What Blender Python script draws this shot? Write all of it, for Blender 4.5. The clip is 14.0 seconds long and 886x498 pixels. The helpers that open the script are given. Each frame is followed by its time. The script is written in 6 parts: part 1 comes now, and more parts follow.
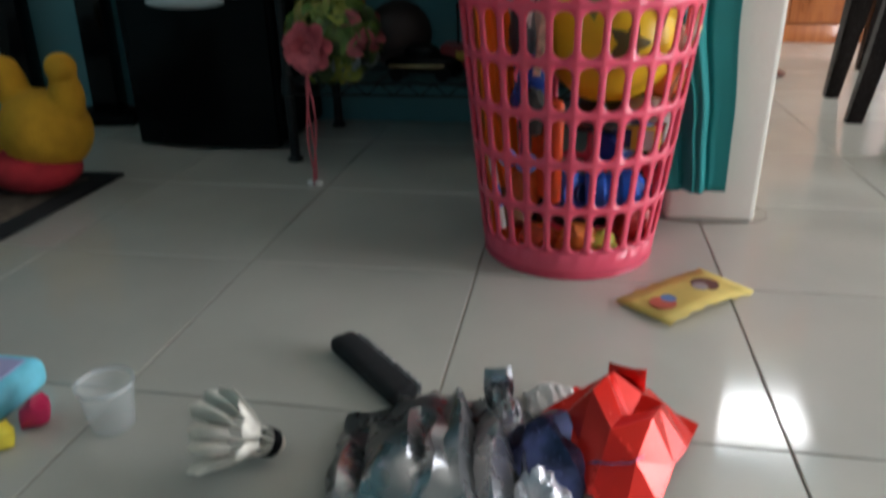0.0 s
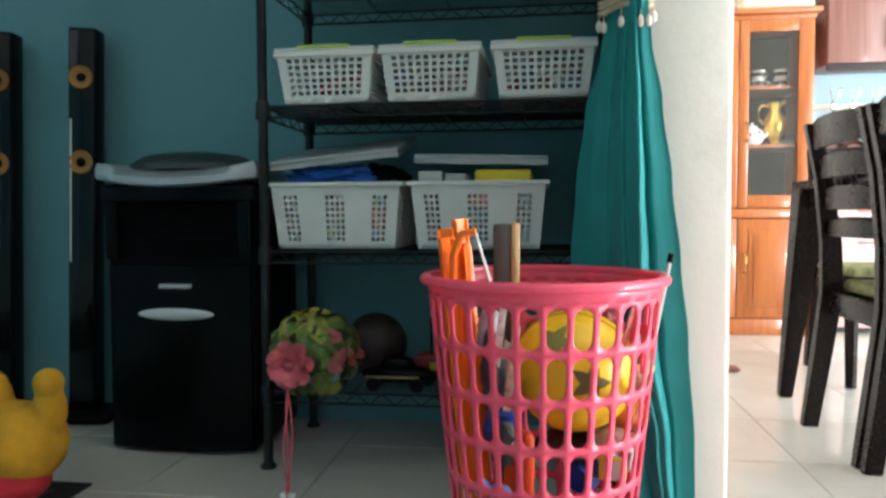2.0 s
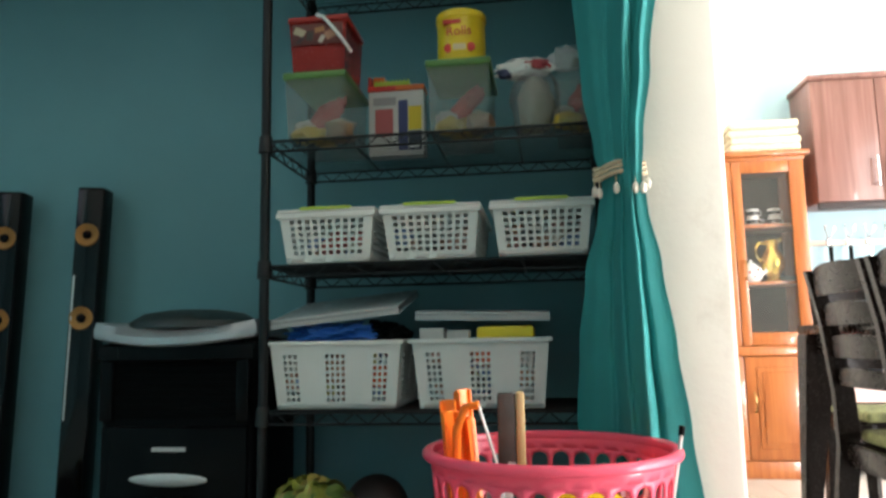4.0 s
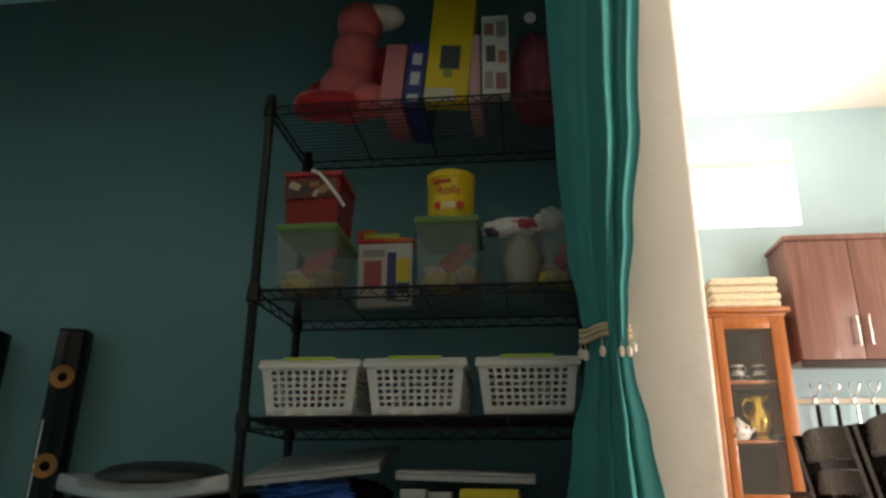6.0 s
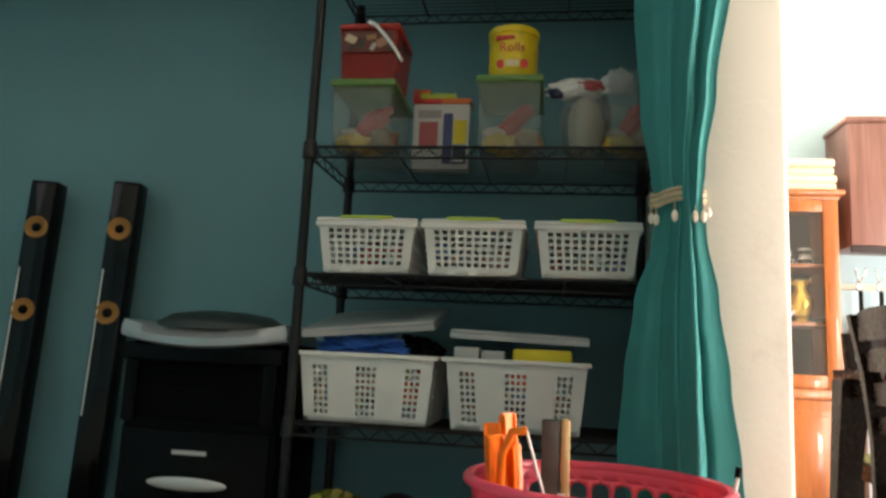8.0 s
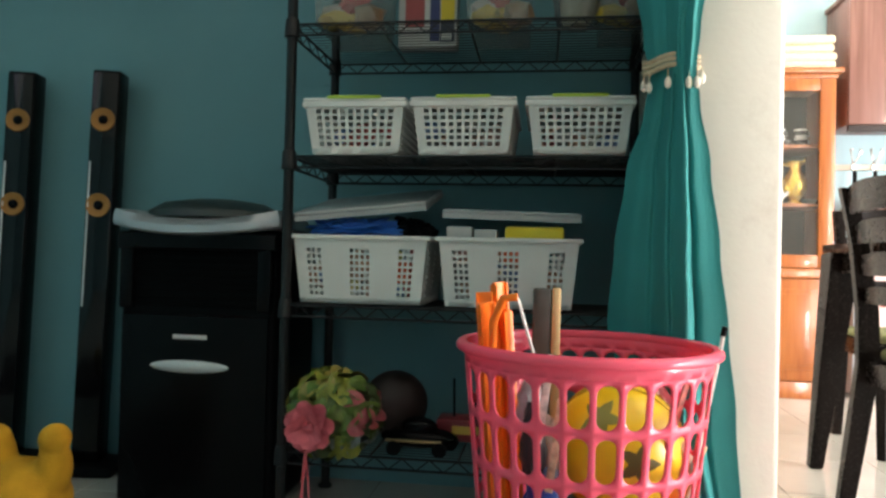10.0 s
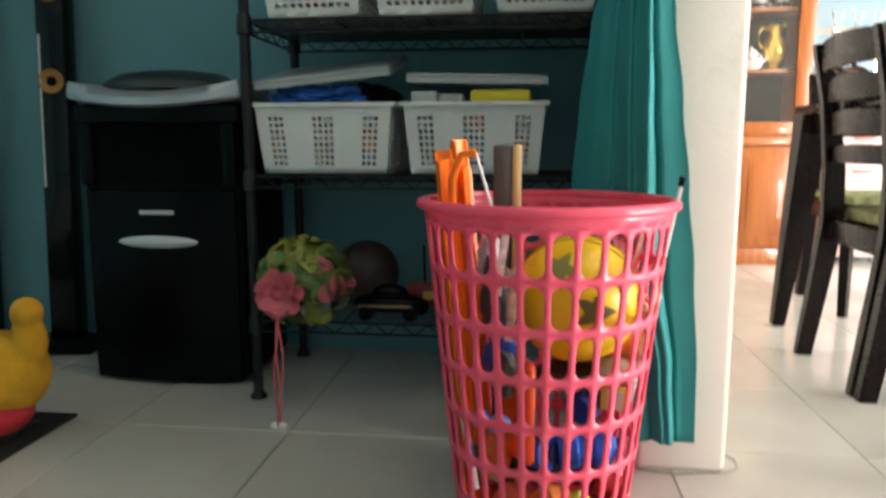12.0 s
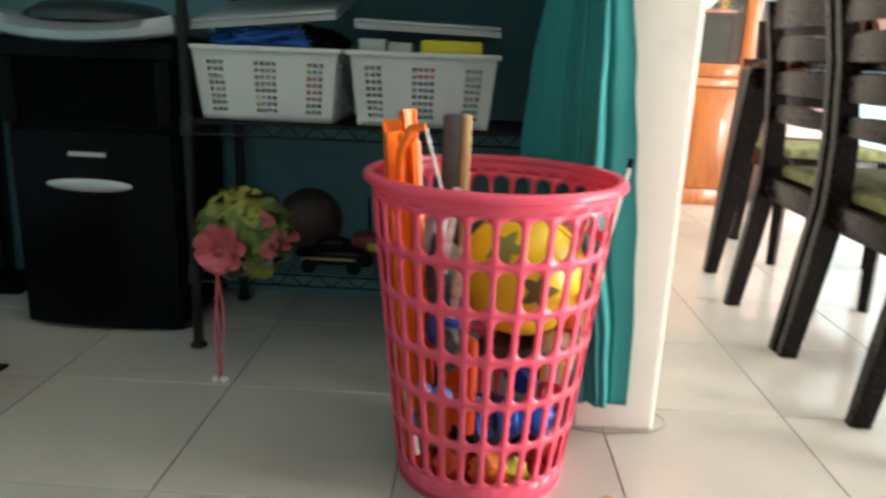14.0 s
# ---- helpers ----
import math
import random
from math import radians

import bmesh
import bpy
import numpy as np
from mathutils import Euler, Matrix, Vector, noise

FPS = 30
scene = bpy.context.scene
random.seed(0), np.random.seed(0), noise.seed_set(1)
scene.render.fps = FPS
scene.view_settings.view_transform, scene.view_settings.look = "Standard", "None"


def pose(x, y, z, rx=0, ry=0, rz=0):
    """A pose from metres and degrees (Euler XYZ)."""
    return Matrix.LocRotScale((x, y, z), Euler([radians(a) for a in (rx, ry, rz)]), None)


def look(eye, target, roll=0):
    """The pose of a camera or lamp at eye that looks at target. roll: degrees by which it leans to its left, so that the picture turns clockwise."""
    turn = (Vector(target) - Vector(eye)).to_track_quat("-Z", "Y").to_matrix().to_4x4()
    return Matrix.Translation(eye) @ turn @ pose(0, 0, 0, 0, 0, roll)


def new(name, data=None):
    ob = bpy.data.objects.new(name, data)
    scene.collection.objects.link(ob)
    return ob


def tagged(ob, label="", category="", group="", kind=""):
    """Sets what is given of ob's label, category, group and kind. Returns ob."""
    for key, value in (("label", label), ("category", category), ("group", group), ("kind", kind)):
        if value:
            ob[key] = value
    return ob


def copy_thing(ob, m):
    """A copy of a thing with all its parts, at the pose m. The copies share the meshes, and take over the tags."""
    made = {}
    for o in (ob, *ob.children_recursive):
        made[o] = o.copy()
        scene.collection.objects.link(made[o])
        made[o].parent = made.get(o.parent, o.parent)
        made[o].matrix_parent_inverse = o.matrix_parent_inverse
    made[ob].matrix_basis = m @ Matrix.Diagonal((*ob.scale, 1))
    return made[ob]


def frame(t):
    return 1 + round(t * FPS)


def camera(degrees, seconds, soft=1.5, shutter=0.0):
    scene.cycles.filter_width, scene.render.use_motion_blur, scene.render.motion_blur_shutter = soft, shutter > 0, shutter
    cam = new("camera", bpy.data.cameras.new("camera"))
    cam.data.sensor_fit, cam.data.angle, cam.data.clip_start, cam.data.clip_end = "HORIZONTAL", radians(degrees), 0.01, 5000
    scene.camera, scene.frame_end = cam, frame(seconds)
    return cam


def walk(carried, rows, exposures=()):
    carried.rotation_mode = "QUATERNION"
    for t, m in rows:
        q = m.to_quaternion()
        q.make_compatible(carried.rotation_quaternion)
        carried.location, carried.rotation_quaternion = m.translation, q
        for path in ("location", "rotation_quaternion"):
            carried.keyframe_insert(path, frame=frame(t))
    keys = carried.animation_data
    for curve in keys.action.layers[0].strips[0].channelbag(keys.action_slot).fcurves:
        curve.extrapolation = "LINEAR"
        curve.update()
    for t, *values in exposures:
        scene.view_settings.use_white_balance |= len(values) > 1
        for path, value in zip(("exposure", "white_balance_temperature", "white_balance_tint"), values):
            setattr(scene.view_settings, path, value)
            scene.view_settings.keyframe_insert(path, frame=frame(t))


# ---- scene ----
cam = camera(63.1, 14.0, soft=2.7, shutter=0.4)
PATH = [
    (0, (0.003, -0.037, 0.524), (-0.332, 1.766, -0.276), -1.2),
    (0.3, (0.004, -0.047, 0.549), (-0.341, 1.827, -0.059), -1.4),
    (0.5, (-0.003, -0.046, 0.565), (-0.33, 1.852, 0.028), -0.6),
    (0.8, (-0.004, -0.064, 0.594), (-0.318, 1.866, 0.175), -1.0),
    (1, (0.0, -0.081, 0.607), (-0.301, 1.87, 0.285), -0.7),
    (1.2, (-0.001, -0.080, 0.612), (-0.300, 1.879, 0.345), -0.9),
    (1.5, (0.003, -0.081, 0.621), (-0.282, 1.885, 0.391), -0.3),
    (1.7, (-0.001, -0.078, 0.633), (-0.277, 1.894, 0.452), -0.9),
    (2, (0.003, -0.084, 0.644), (-0.27, 1.894, 0.548), -0.3),
    (2.3, (0.000, -0.055, 0.656), (-0.270, 1.926, 0.618), -0.5),
    (2.5, (0.002, -0.042, 0.661), (-0.247, 1.942, 0.633), 0.3),
    (2.7, (-0.000, -0.041, 0.669), (-0.236, 1.945, 0.669), 0.9),
    (3, (-0.006, -0.045, 0.671), (-0.316, 1.931, 0.624), -0.6),
    (3.3, (-0.013, -0.045, 0.688), (-0.262, 1.937, 0.781), -1.0),
    (3.5, (-0.004, -0.055, 0.696), (-0.279, 1.922, 0.825), -0.9),
    (3.8, (-0.002, -0.059, 0.712), (-0.281, 1.913, 0.895), -0.9),
    (4, (0.003, -0.071, 0.717), (-0.269, 1.894, 0.973), -1.1),
    (4.2, (0.006, -0.063, 0.717), (-0.266, 1.895, 1.021), -0.7),
    (6.3, (-0.003, -0.091, 0.752), (-0.211, 1.791, 1.396), 0.5),
    (6.5, (-0.018, -0.099, 0.752), (-0.248, 1.785, 1.381), 1.4),
    (6.8, (-0.050, -0.093, 0.746), (-0.341, 1.804, 1.308), 2.4),
    (7, (-0.064, -0.09, 0.741), (-0.386, 1.82, 1.239), 3.0),
    (7.3, (-0.079, -0.083, 0.731), (-0.399, 1.844, 1.160), 3.2),
    (7.5, (-0.078, -0.086, 0.723), (-0.394, 1.85, 1.113), 3.2),
    (7.7, (-0.080, -0.071, 0.720), (-0.385, 1.872, 1.083), 3.1),
    (8, (-0.075, -0.044, 0.716), (-0.376, 1.91, 1.022), 2.8),
    (8.3, (-0.078, -0.041, 0.708), (-0.346, 1.927, 0.944), 2.7),
    (8.5, (-0.071, -0.04, 0.703), (-0.331, 1.933, 0.903), 2.7),
    (8.7, (-0.066, -0.031, 0.699), (-0.317, 1.95, 0.814), 2.2),
    (10.8, (-0.065, -0.031, 0.646), (-0.369, 1.945, 0.648), 1.4),
    (11, (-0.055, -0.025, 0.64), (-0.361, 1.952, 0.63), 1.9),
    (11.3, (-0.051, -0.027, 0.644), (-0.351, 1.950, 0.621), 2.3),
    (11.5, (-0.042, -0.035, 0.638), (-0.301, 1.946, 0.552), 3.6),
    (11.7, (-0.036, -0.026, 0.636), (-0.300, 1.953, 0.524), 2.1),
    (12, (-0.026, -0.02, 0.629), (-0.258, 1.946, 0.34), -0.1),
    (12.2, (-0.006, -0.013, 0.643), (-0.214, 1.949, 0.319), -2.1),
    (12.5, (0.017, -0.024, 0.664), (-0.149, 1.947, 0.369), -1.9),
    (12.7, (0.030, -0.026, 0.677), (-0.171, 1.943, 0.387), -2.9),
    (13, (0.04, -0.043, 0.713), (-0.201, 1.925, 0.45), -2.9),
    (13.2, (0.036, -0.043, 0.716), (-0.205, 1.917, 0.395), -2.7),
    (13.3, (0.034, -0.036, 0.719), (-0.201, 1.914, 0.346), -1.7),
    (13.5, (0.02, -0.039, 0.728), (-0.124, 1.918, 0.341), -0.1),
    (13.7, (-0.001, -0.025, 0.726), (-0.077, 1.917, 0.254), 1.8),
    (13.8, (-0.010, -0.015, 0.723), (-0.038, 1.924, 0.235), 1.8),
    (13.9, (-0.018, -0.004, 0.723), (-0.063, 1.925, 0.197), 1.3),
    (14, (-0.035, 0.011, 0.721), (-0.103, 1.942, 0.203), 2.3),
]
EXPOSURES = [(0, -0.88, 5950, 10), (0.6, -0.32, 5950, 10), (1.5, 0.14, 5950, 10), (2.2, 0.16, 6050, 10), (3.0, 0.18, 6350, 11), (4.2, 0.3, 6500, 12), (6.3, -0.85, 7800, 19), (6.6, -0.8, 7800, 19), (7.0, -0.72, 7800, 20), (7.5, -0.2, 7700, 20), (8.2, 0.16, 7400, 18), (8.8, 0.2, 7100, 15), (11, 0.14, 6600, 12), (14, 0.12, 6600, 12)]
walk(cam, [(t, look(eye, target, roll)) for t, eye, target, roll in PATH], EXPOSURES)


# ---- world and light ----
world = bpy.data.worlds.new("world")
scene.world = world
world.use_nodes = True
sky = world.node_tree.nodes.new("ShaderNodeTexSky")
sky.sky_type = "NISHITA"
sky.sun_disc = False
sky.sun_elevation = radians(50)
sky.sun_rotation = radians(70)
world.node_tree.links.new(sky.outputs[0], world.node_tree.nodes["Background"].inputs[0])
world.node_tree.nodes["Background"].inputs[1].default_value = 0.12


def area_light(name, eye, target, w, h, power, colour):
    data = bpy.data.lights.new(name, "AREA")
    data.shape, data.size, data.size_y = "RECTANGLE", w, h
    data.energy, data.color = power, colour
    ob = new(name, data)
    ob.matrix_world = look(eye, target)
    return ob


area_light("dining_window_daylight", (3.36, 1.95, 1.15), (0.0, 1.65, 0.8), 2.7, 2.1, 235, (1.0, 0.98, 0.95))
# unseen fill lamp added low on the right to brighten the basket
area_light("door_panel_daylight", (3.36, 0.36, 0.50), (0.0, 1.15, 0.35), 0.40, 0.90, 92, (1.0, 0.98, 0.95))
area_light("rear_window_daylight", (0.9, -3.16, 1.25), (0.2, 2.0, 0.9), 2.0, 1.3, 0.5, (1.0, 0.97, 0.92))
area_light("side_window_daylight", (-2.31, 0.60, 2.30), (-0.2, 1.9, 0.7), 1.0, 0.8, 1.7, (1.0, 0.98, 0.95))
area_light("transom_daylight", (1.37, 4.19, 2.48), (1.5, 1.2, 3.6), 0.62, 0.40, 24, (1.0, 0.94, 0.84))

# ---- materials ----
MATS = {}


def mat(name, colour, rough=0.5, metal=0.0, vary=0.12, scale=6.0, bump=0.1, bscale=120.0, coat=0.0, alpha=1.0, trans=0.0, emit=0.0, random_value=0.0, spec=0.5):
    """A paint or plastic with large faint stains, fine grain and a little relief."""
    if name in MATS:
        return MATS[name]
    m = bpy.data.materials.new(name)
    m.use_nodes = True
    nt = m.node_tree
    b = nt.nodes["Principled BSDF"]
    tc = nt.nodes.new("ShaderNodeTexCoord")
    n1 = nt.nodes.new("ShaderNodeTexNoise")
    n1.inputs["Scale"].default_value, n1.inputs["Detail"].default_value = scale, 6
    n2 = nt.nodes.new("ShaderNodeTexNoise")
    n2.inputs["Scale"].default_value, n2.inputs["Detail"].default_value = bscale, 3
    for n in (n1, n2):
        nt.links.new(tc.outputs["Object"], n.inputs["Vector"])
    ramp = nt.nodes.new("ShaderNodeMapRange")
    ramp.inputs[1].default_value, ramp.inputs[2].default_value = 0.3, 0.7
    ramp.inputs[3].default_value, ramp.inputs[4].default_value = 1 - vary, 1 + vary
    nt.links.new(n1.outputs[0], ramp.inputs[0])
    val = nt.nodes.new("ShaderNodeHueSaturation")
    val.inputs["Color"].default_value = (*colour, 1)
    nt.links.new(ramp.outputs[0], val.inputs["Value"])
    out = val.outputs[0]
    if random_value:
        oi = nt.nodes.new("ShaderNodeObjectInfo")
        mr = nt.nodes.new("ShaderNodeMapRange")
        mr.inputs[3].default_value, mr.inputs[4].default_value = 1 - random_value, 1 + random_value
        nt.links.new(oi.outputs["Random"], mr.inputs[0])
        v2 = nt.nodes.new("ShaderNodeHueSaturation")
        nt.links.new(out, v2.inputs["Color"])
        nt.links.new(mr.outputs[0], v2.inputs["Value"])
        out = v2.outputs[0]
    nt.links.new(out, b.inputs["Base Color"])
    rr = nt.nodes.new("ShaderNodeMapRange")
    rr.inputs[3].default_value, rr.inputs[4].default_value = max(rough - 0.08, 0.02), min(rough + 0.08, 1)
    nt.links.new(n2.outputs[0], rr.inputs[0])
    nt.links.new(rr.outputs[0], b.inputs["Roughness"])
    bp = nt.nodes.new("ShaderNodeBump")
    bp.inputs["Strength"].default_value, bp.inputs["Distance"].default_value = bump, 0.002
    nt.links.new(n2.outputs[0], bp.inputs["Height"])
    nt.links.new(bp.outputs[0], b.inputs["Normal"])
    b.inputs["Metallic"].default_value = metal
    b.inputs["Coat Weight"].default_value = coat
    b.inputs["Coat Roughness"].default_value = 0.08
    b.inputs["Alpha"].default_value = alpha
    b.inputs["Transmission Weight"].default_value = trans
    b.inputs["Specular IOR Level"].default_value = spec
    if emit:
        b.inputs["Emission Color"].default_value = (*colour, 1)
        b.inputs["Emission Strength"].default_value = emit
    MATS[name] = m
    return m


def wood(name, dark, light, rough=0.35, scale=5.0, axis=2, coat=0.3):
    """Varnished wood with stretched grain along one axis."""
    if name in MATS:
        return MATS[name]
    m = mat(name, light, rough, coat=coat, spec=0.3, bump=0.015)
    nt = m.node_tree
    b = nt.nodes["Principled BSDF"]
    tc = nt.nodes.new("ShaderNodeTexCoord")
    mp = nt.nodes.new("ShaderNodeMapping")
    sc = [scale * 6] * 3
    sc[axis] = scale * 0.35
    mp.inputs["Scale"].default_value = sc
    n = nt.nodes.new("ShaderNodeTexNoise")
    n.inputs["Scale"].default_value, n.inputs["Detail"].default_value, n.inputs["Distortion"].default_value = 1.0, 8, 1.2
    ramp = nt.nodes.new("ShaderNodeValToRGB")
    ramp.color_ramp.elements[0].color, ramp.color_ramp.elements[1].color = (*dark, 1), (*light, 1)
    ramp.color_ramp.elements[0].position, ramp.color_ramp.elements[1].position = 0.32, 0.62
    nt.links.new(tc.outputs["Object"], mp.inputs[0])
    nt.links.new(mp.outputs[0], n.inputs["Vector"])
    nt.links.new(n.outputs[0], ramp.inputs[0])
    nt.links.new(ramp.outputs[0], b.inputs["Base Color"])
    return m


TEAL = mat("teal_wall_paint", (0.135, 0.300, 0.330), 0.6, vary=0.08, scale=1.6, bump=0.25, bscale=90)
BLUE = mat("pale_blue_wall_paint", (0.42, 0.62, 0.70), 0.6, vary=0.05, scale=1.5, bump=0.2, bscale=80)
WHITE = mat("white_wall_paint", (0.80, 0.755, 0.67), 0.6, vary=0.06, scale=2.2, bump=0.3, bscale=70)
nt = WHITE.node_tree
tc = nt.nodes.new("ShaderNodeTexCoord")
stain = nt.nodes.new("ShaderNodeTexNoise")
stain.inputs["Scale"].default_value, stain.inputs["Detail"].default_value, stain.inputs["Roughness"].default_value = 3.2, 9, 0.72
cut = nt.nodes.new("ShaderNodeMapRange")
cut.inputs[1].default_value, cut.inputs[2].default_value, cut.inputs[3].default_value, cut.inputs[4].default_value = 0.60, 0.74, 0.0, 0.35
mx = nt.nodes.new("ShaderNodeMixRGB")
mx.inputs[2].default_value = (0.45, 0.36, 0.27, 1)
src = nt.nodes["Principled BSDF"].inputs["Base Color"].links[0].from_socket
nt.links.new(tc.outputs["Object"], stain.inputs["Vector"])
nt.links.new(stain.outputs[0], cut.inputs[0])
nt.links.new(cut.outputs[0], mx.inputs[0])
nt.links.new(src, mx.inputs[1])
nt.links.new(mx.outputs[0], nt.nodes["Principled BSDF"].inputs["Base Color"])
CEIL = mat("ceiling_paint", (0.80, 0.78, 0.72), 0.7, vary=0.04, scale=1.2)
TILE = mat("glazed_floor_tile", (0.50, 0.48, 0.43), 0.085, vary=0.06, scale=4.0, bump=0.035, bscale=9, random_value=0.04)
GROUT = mat("brown_grout", (0.22, 0.185, 0.15), 0.9, vary=0.3, scale=30)
PINK = mat("pink_plastic", (0.96, 0.125, 0.21), 0.22, vary=0.03, bump=0.02, bscale=60)
# thin plastic lets some light through
nt = PINK.node_tree
thin = nt.nodes.new("ShaderNodeBsdfTranslucent")
thin.inputs[0].default_value = (1.0, 0.16, 0.26, 1)
blend = nt.nodes.new("ShaderNodeMixShader")
blend.inputs[0].default_value = 0.22
nt.links.new(nt.nodes["Principled BSDF"].outputs[0], blend.inputs[1])
nt.links.new(thin.outputs[0], blend.inputs[2])
nt.links.new(blend.outputs[0], nt.nodes["Material Output"].inputs[0])
BLACK = mat("black_gloss_plastic", (0.0035, 0.0035, 0.004), 0.20, vary=0.2, bump=0.02, spec=0.09)
BLACKM = mat("black_matt_plastic", (0.004, 0.004, 0.0045), 0.5, vary=0.2, bump=0.1, spec=0.08)
SILVER = mat("silver_plastic", (0.46, 0.47, 0.49), 0.36, metal=0.55, vary=0.05, bump=0.01)
CHROME = mat("chrome", (0.75, 0.75, 0.74), 0.15, metal=1.0, vary=0.05)
BWIRE = mat("black_epoxy_wire", (0.008, 0.008, 0.009), 0.4, vary=0.2, spec=0.35)
BIN = mat("white_bin_plastic", (0.72, 0.72, 0.69), 0.42, vary=0.05, bump=0.05)
LIDC = mat("clear_lid_plastic", (0.55, 0.57, 0.57), 0.25, vary=0.06, alpha=0.75)
LIME = mat("lime_plastic", (0.42, 0.58, 0.06), 0.4)
CURT = mat("teal_curtain_cloth", (0.018, 0.245, 0.242), 0.75, vary=0.08, scale=8, bump=0.5, bscale=400)
CHERRY = wood("cherry_wood", (0.26, 0.075, 0.020), (0.37, 0.122, 0.034))
DARKWOOD = wood("dark_stained_wood", (0.005, 0.0035, 0.003), (0.011, 0.008, 0.007), 0.26, coat=0.0)
DARKWOOD.node_tree.nodes["Principled BSDF"].inputs["Specular IOR Level"].default_value = 0.13
YELLOW = mat("yellow_plush", (0.60, 0.30, 0.012), 0.9, vary=0.15, scale=20, bump=0.9, bscale=200)
RED = mat("red_plush", (0.45, 0.02, 0.03), 0.9, vary=0.2, scale=20, bump=0.9, bscale=200)
ORANGE = mat("orange_plastic", (0.95, 0.20, 0.01), 0.35)
COPPER = mat("orange_speaker_cone", (0.38, 0.16, 0.035), 0.4, metal=0.3)


# ---- building helpers ----
def thing(name, at=(0, 0, 0), label="", category="", group="", turn=0, kind=""):
    ob = new(name)
    ob.empty_display_size = 0.05
    ob.matrix_world = pose(*at, 0, 0, turn)
    return tagged(ob, label, category, group, kind)


def finish(bm, name, material, smooth=True):
    bmesh.ops.recalc_face_normals(bm, faces=bm.faces)
    me = bpy.data.meshes.new(name)
    bm.to_mesh(me)
    bm.free()
    for mt in (material if isinstance(material, (list, tuple)) else [material]):
        me.materials.append(mt)
    if smooth:
        me.shade_smooth()
        me.set_sharp_from_angle(angle=radians(40))
    return me


def part(name, bm, material, parent=None, label=""):
    ob = new(name, finish(bm, name, material))
    ob.parent = parent
    return tagged(ob, label)


def single(name, bm, material, label, category, at=(0, 0, 0), turn=0, group="", kind=""):
    ob = part(name, bm, material, None, label)
    ob.matrix_world = pose(*at, 0, 0, turn)
    return tagged(ob, label, category, group, kind)


def box(bm, x0, x1, y0, y1, z0, z1, bevel=0.0, seg=2, m=None):
    r = bmesh.ops.create_cube(bm, size=1, matrix=Matrix.Translation(((x0 + x1) / 2, (y0 + y1) / 2, (z0 + z1) / 2)) @ Matrix.Diagonal((x1 - x0, y1 - y0, z1 - z0, 1)))
    vs = r["verts"]
    if bevel:
        es = list({e for v in vs for e in v.link_edges})
        r = bmesh.ops.bevel(bm, geom=es, offset=bevel, segments=seg, affect="EDGES", profile=0.5)
        vs = r["verts"]
    if m is not None:
        bmesh.ops.transform(bm, matrix=m, verts=list({v for v in vs}))
    return vs


def nb():
    return bmesh.new()


def bx(*a, **k):
    bm = nb()
    box(bm, *a, **k)
    return bm


def rod(bm, a, b, r0, r1=None, n=10):
    a, b = Vector(a), Vector(b)
    r1 = r0 if r1 is None else r1
    d = b - a
    m = Matrix.Translation((a + b) / 2) @ d.to_track_quat("Z", "Y").to_matrix().to_4x4()
    bmesh.ops.create_cone(bm, cap_ends=True, segments=n, radius1=r0, radius2=r1, depth=d.length, matrix=m)
    return bm


def lathe(bm, profile, n=32, at=(0, 0, 0), m=None, cap=True):
    """Rings of (radius, z) turned round the z axis."""
    m = m or Matrix()
    rings = []
    for r, z in profile:
        rings.append([bm.verts.new(m @ Vector((at[0] + r * math.cos(2 * math.pi * i / n), at[1] + r * math.sin(2 * math.pi * i / n), at[2] + z))) for i in range(n)])
    for a, b in zip(rings, rings[1:]):
        for i in range(n):
            bm.faces.new((a[i], a[(i + 1) % n], b[(i + 1) % n], b[i]))
    if cap:
        for ring in (rings[0], rings[-1]):
            try:
                bm.faces.new(ring)
            except ValueError:
                pass
    return bm


def ball(bm, at, r, sx=1, sy=1, sz=1, u=20, v=14, m=None):
    mm = Matrix.Translation(at) @ (m or Matrix()) @ Matrix.Diagonal((sx, sy, sz, 1))
    bmesh.ops.create_uvsphere(bm, u_segments=u, v_segments=v, radius=r, matrix=mm)
    return bm


def tube(bm, pts, r, n=8):
    """A round cord through points."""
    rings = []
    for i, p in enumerate(pts):
        a, b = Vector(pts[max(i - 1, 0)]), Vector(pts[min(i + 1, len(pts) - 1)])
        q = (b - a).to_track_quat("Z", "Y")
        rings.append([bm.verts.new(Vector(p) + q @ Vector((r * math.cos(2 * math.pi * k / n), r * math.sin(2 * math.pi * k / n), 0))) for k in range(n)])
    for a, b in zip(rings, rings[1:]):
        for k in range(n):
            bm.faces.new((a[k], a[(k + 1) % n], b[(k + 1) % n], b[k]))
    bm.faces.new(rings[0])
    bm.faces.new(rings[-1])
    return bm


# ---- structure ----
FX0, FY0, TS = -0.143, 1.05, 0.40
H = 3.06
WX0, WX1, WY0, WY1 = -2.35, 3.40, -3.20, 4.25
floor = single("floor", bx(WX0 - 0.12, WX1 + 0.12, WY0 - 0.12, WY1 + 0.12, -0.12, -0.003), GROUT, "pale glazed tile floor with dark joints", "floor", kind="structure")
single("ceiling", bx(WX0 - 0.12, WX1 + 0.12, WY0 - 0.12, WY1 + 0.12, H, H + 0.12), CEIL, "plain cream-white painted ceiling", "ceiling", kind="structure")
single("wall_back", bx(WX0, 0.19, 2.10, 2.25, 0, H), TEAL, "teal painted wall behind the shelf", "wall", kind="structure")
# unseen wall added over the curtain; holds ceiling light off the shelf corner
single("wall_lintel", bx(WX0, 0.188, 1.36, 1.50, 2.06, H), TEAL, "unseen wall added to keep ceiling light off the shelf", "wall", kind="structure")
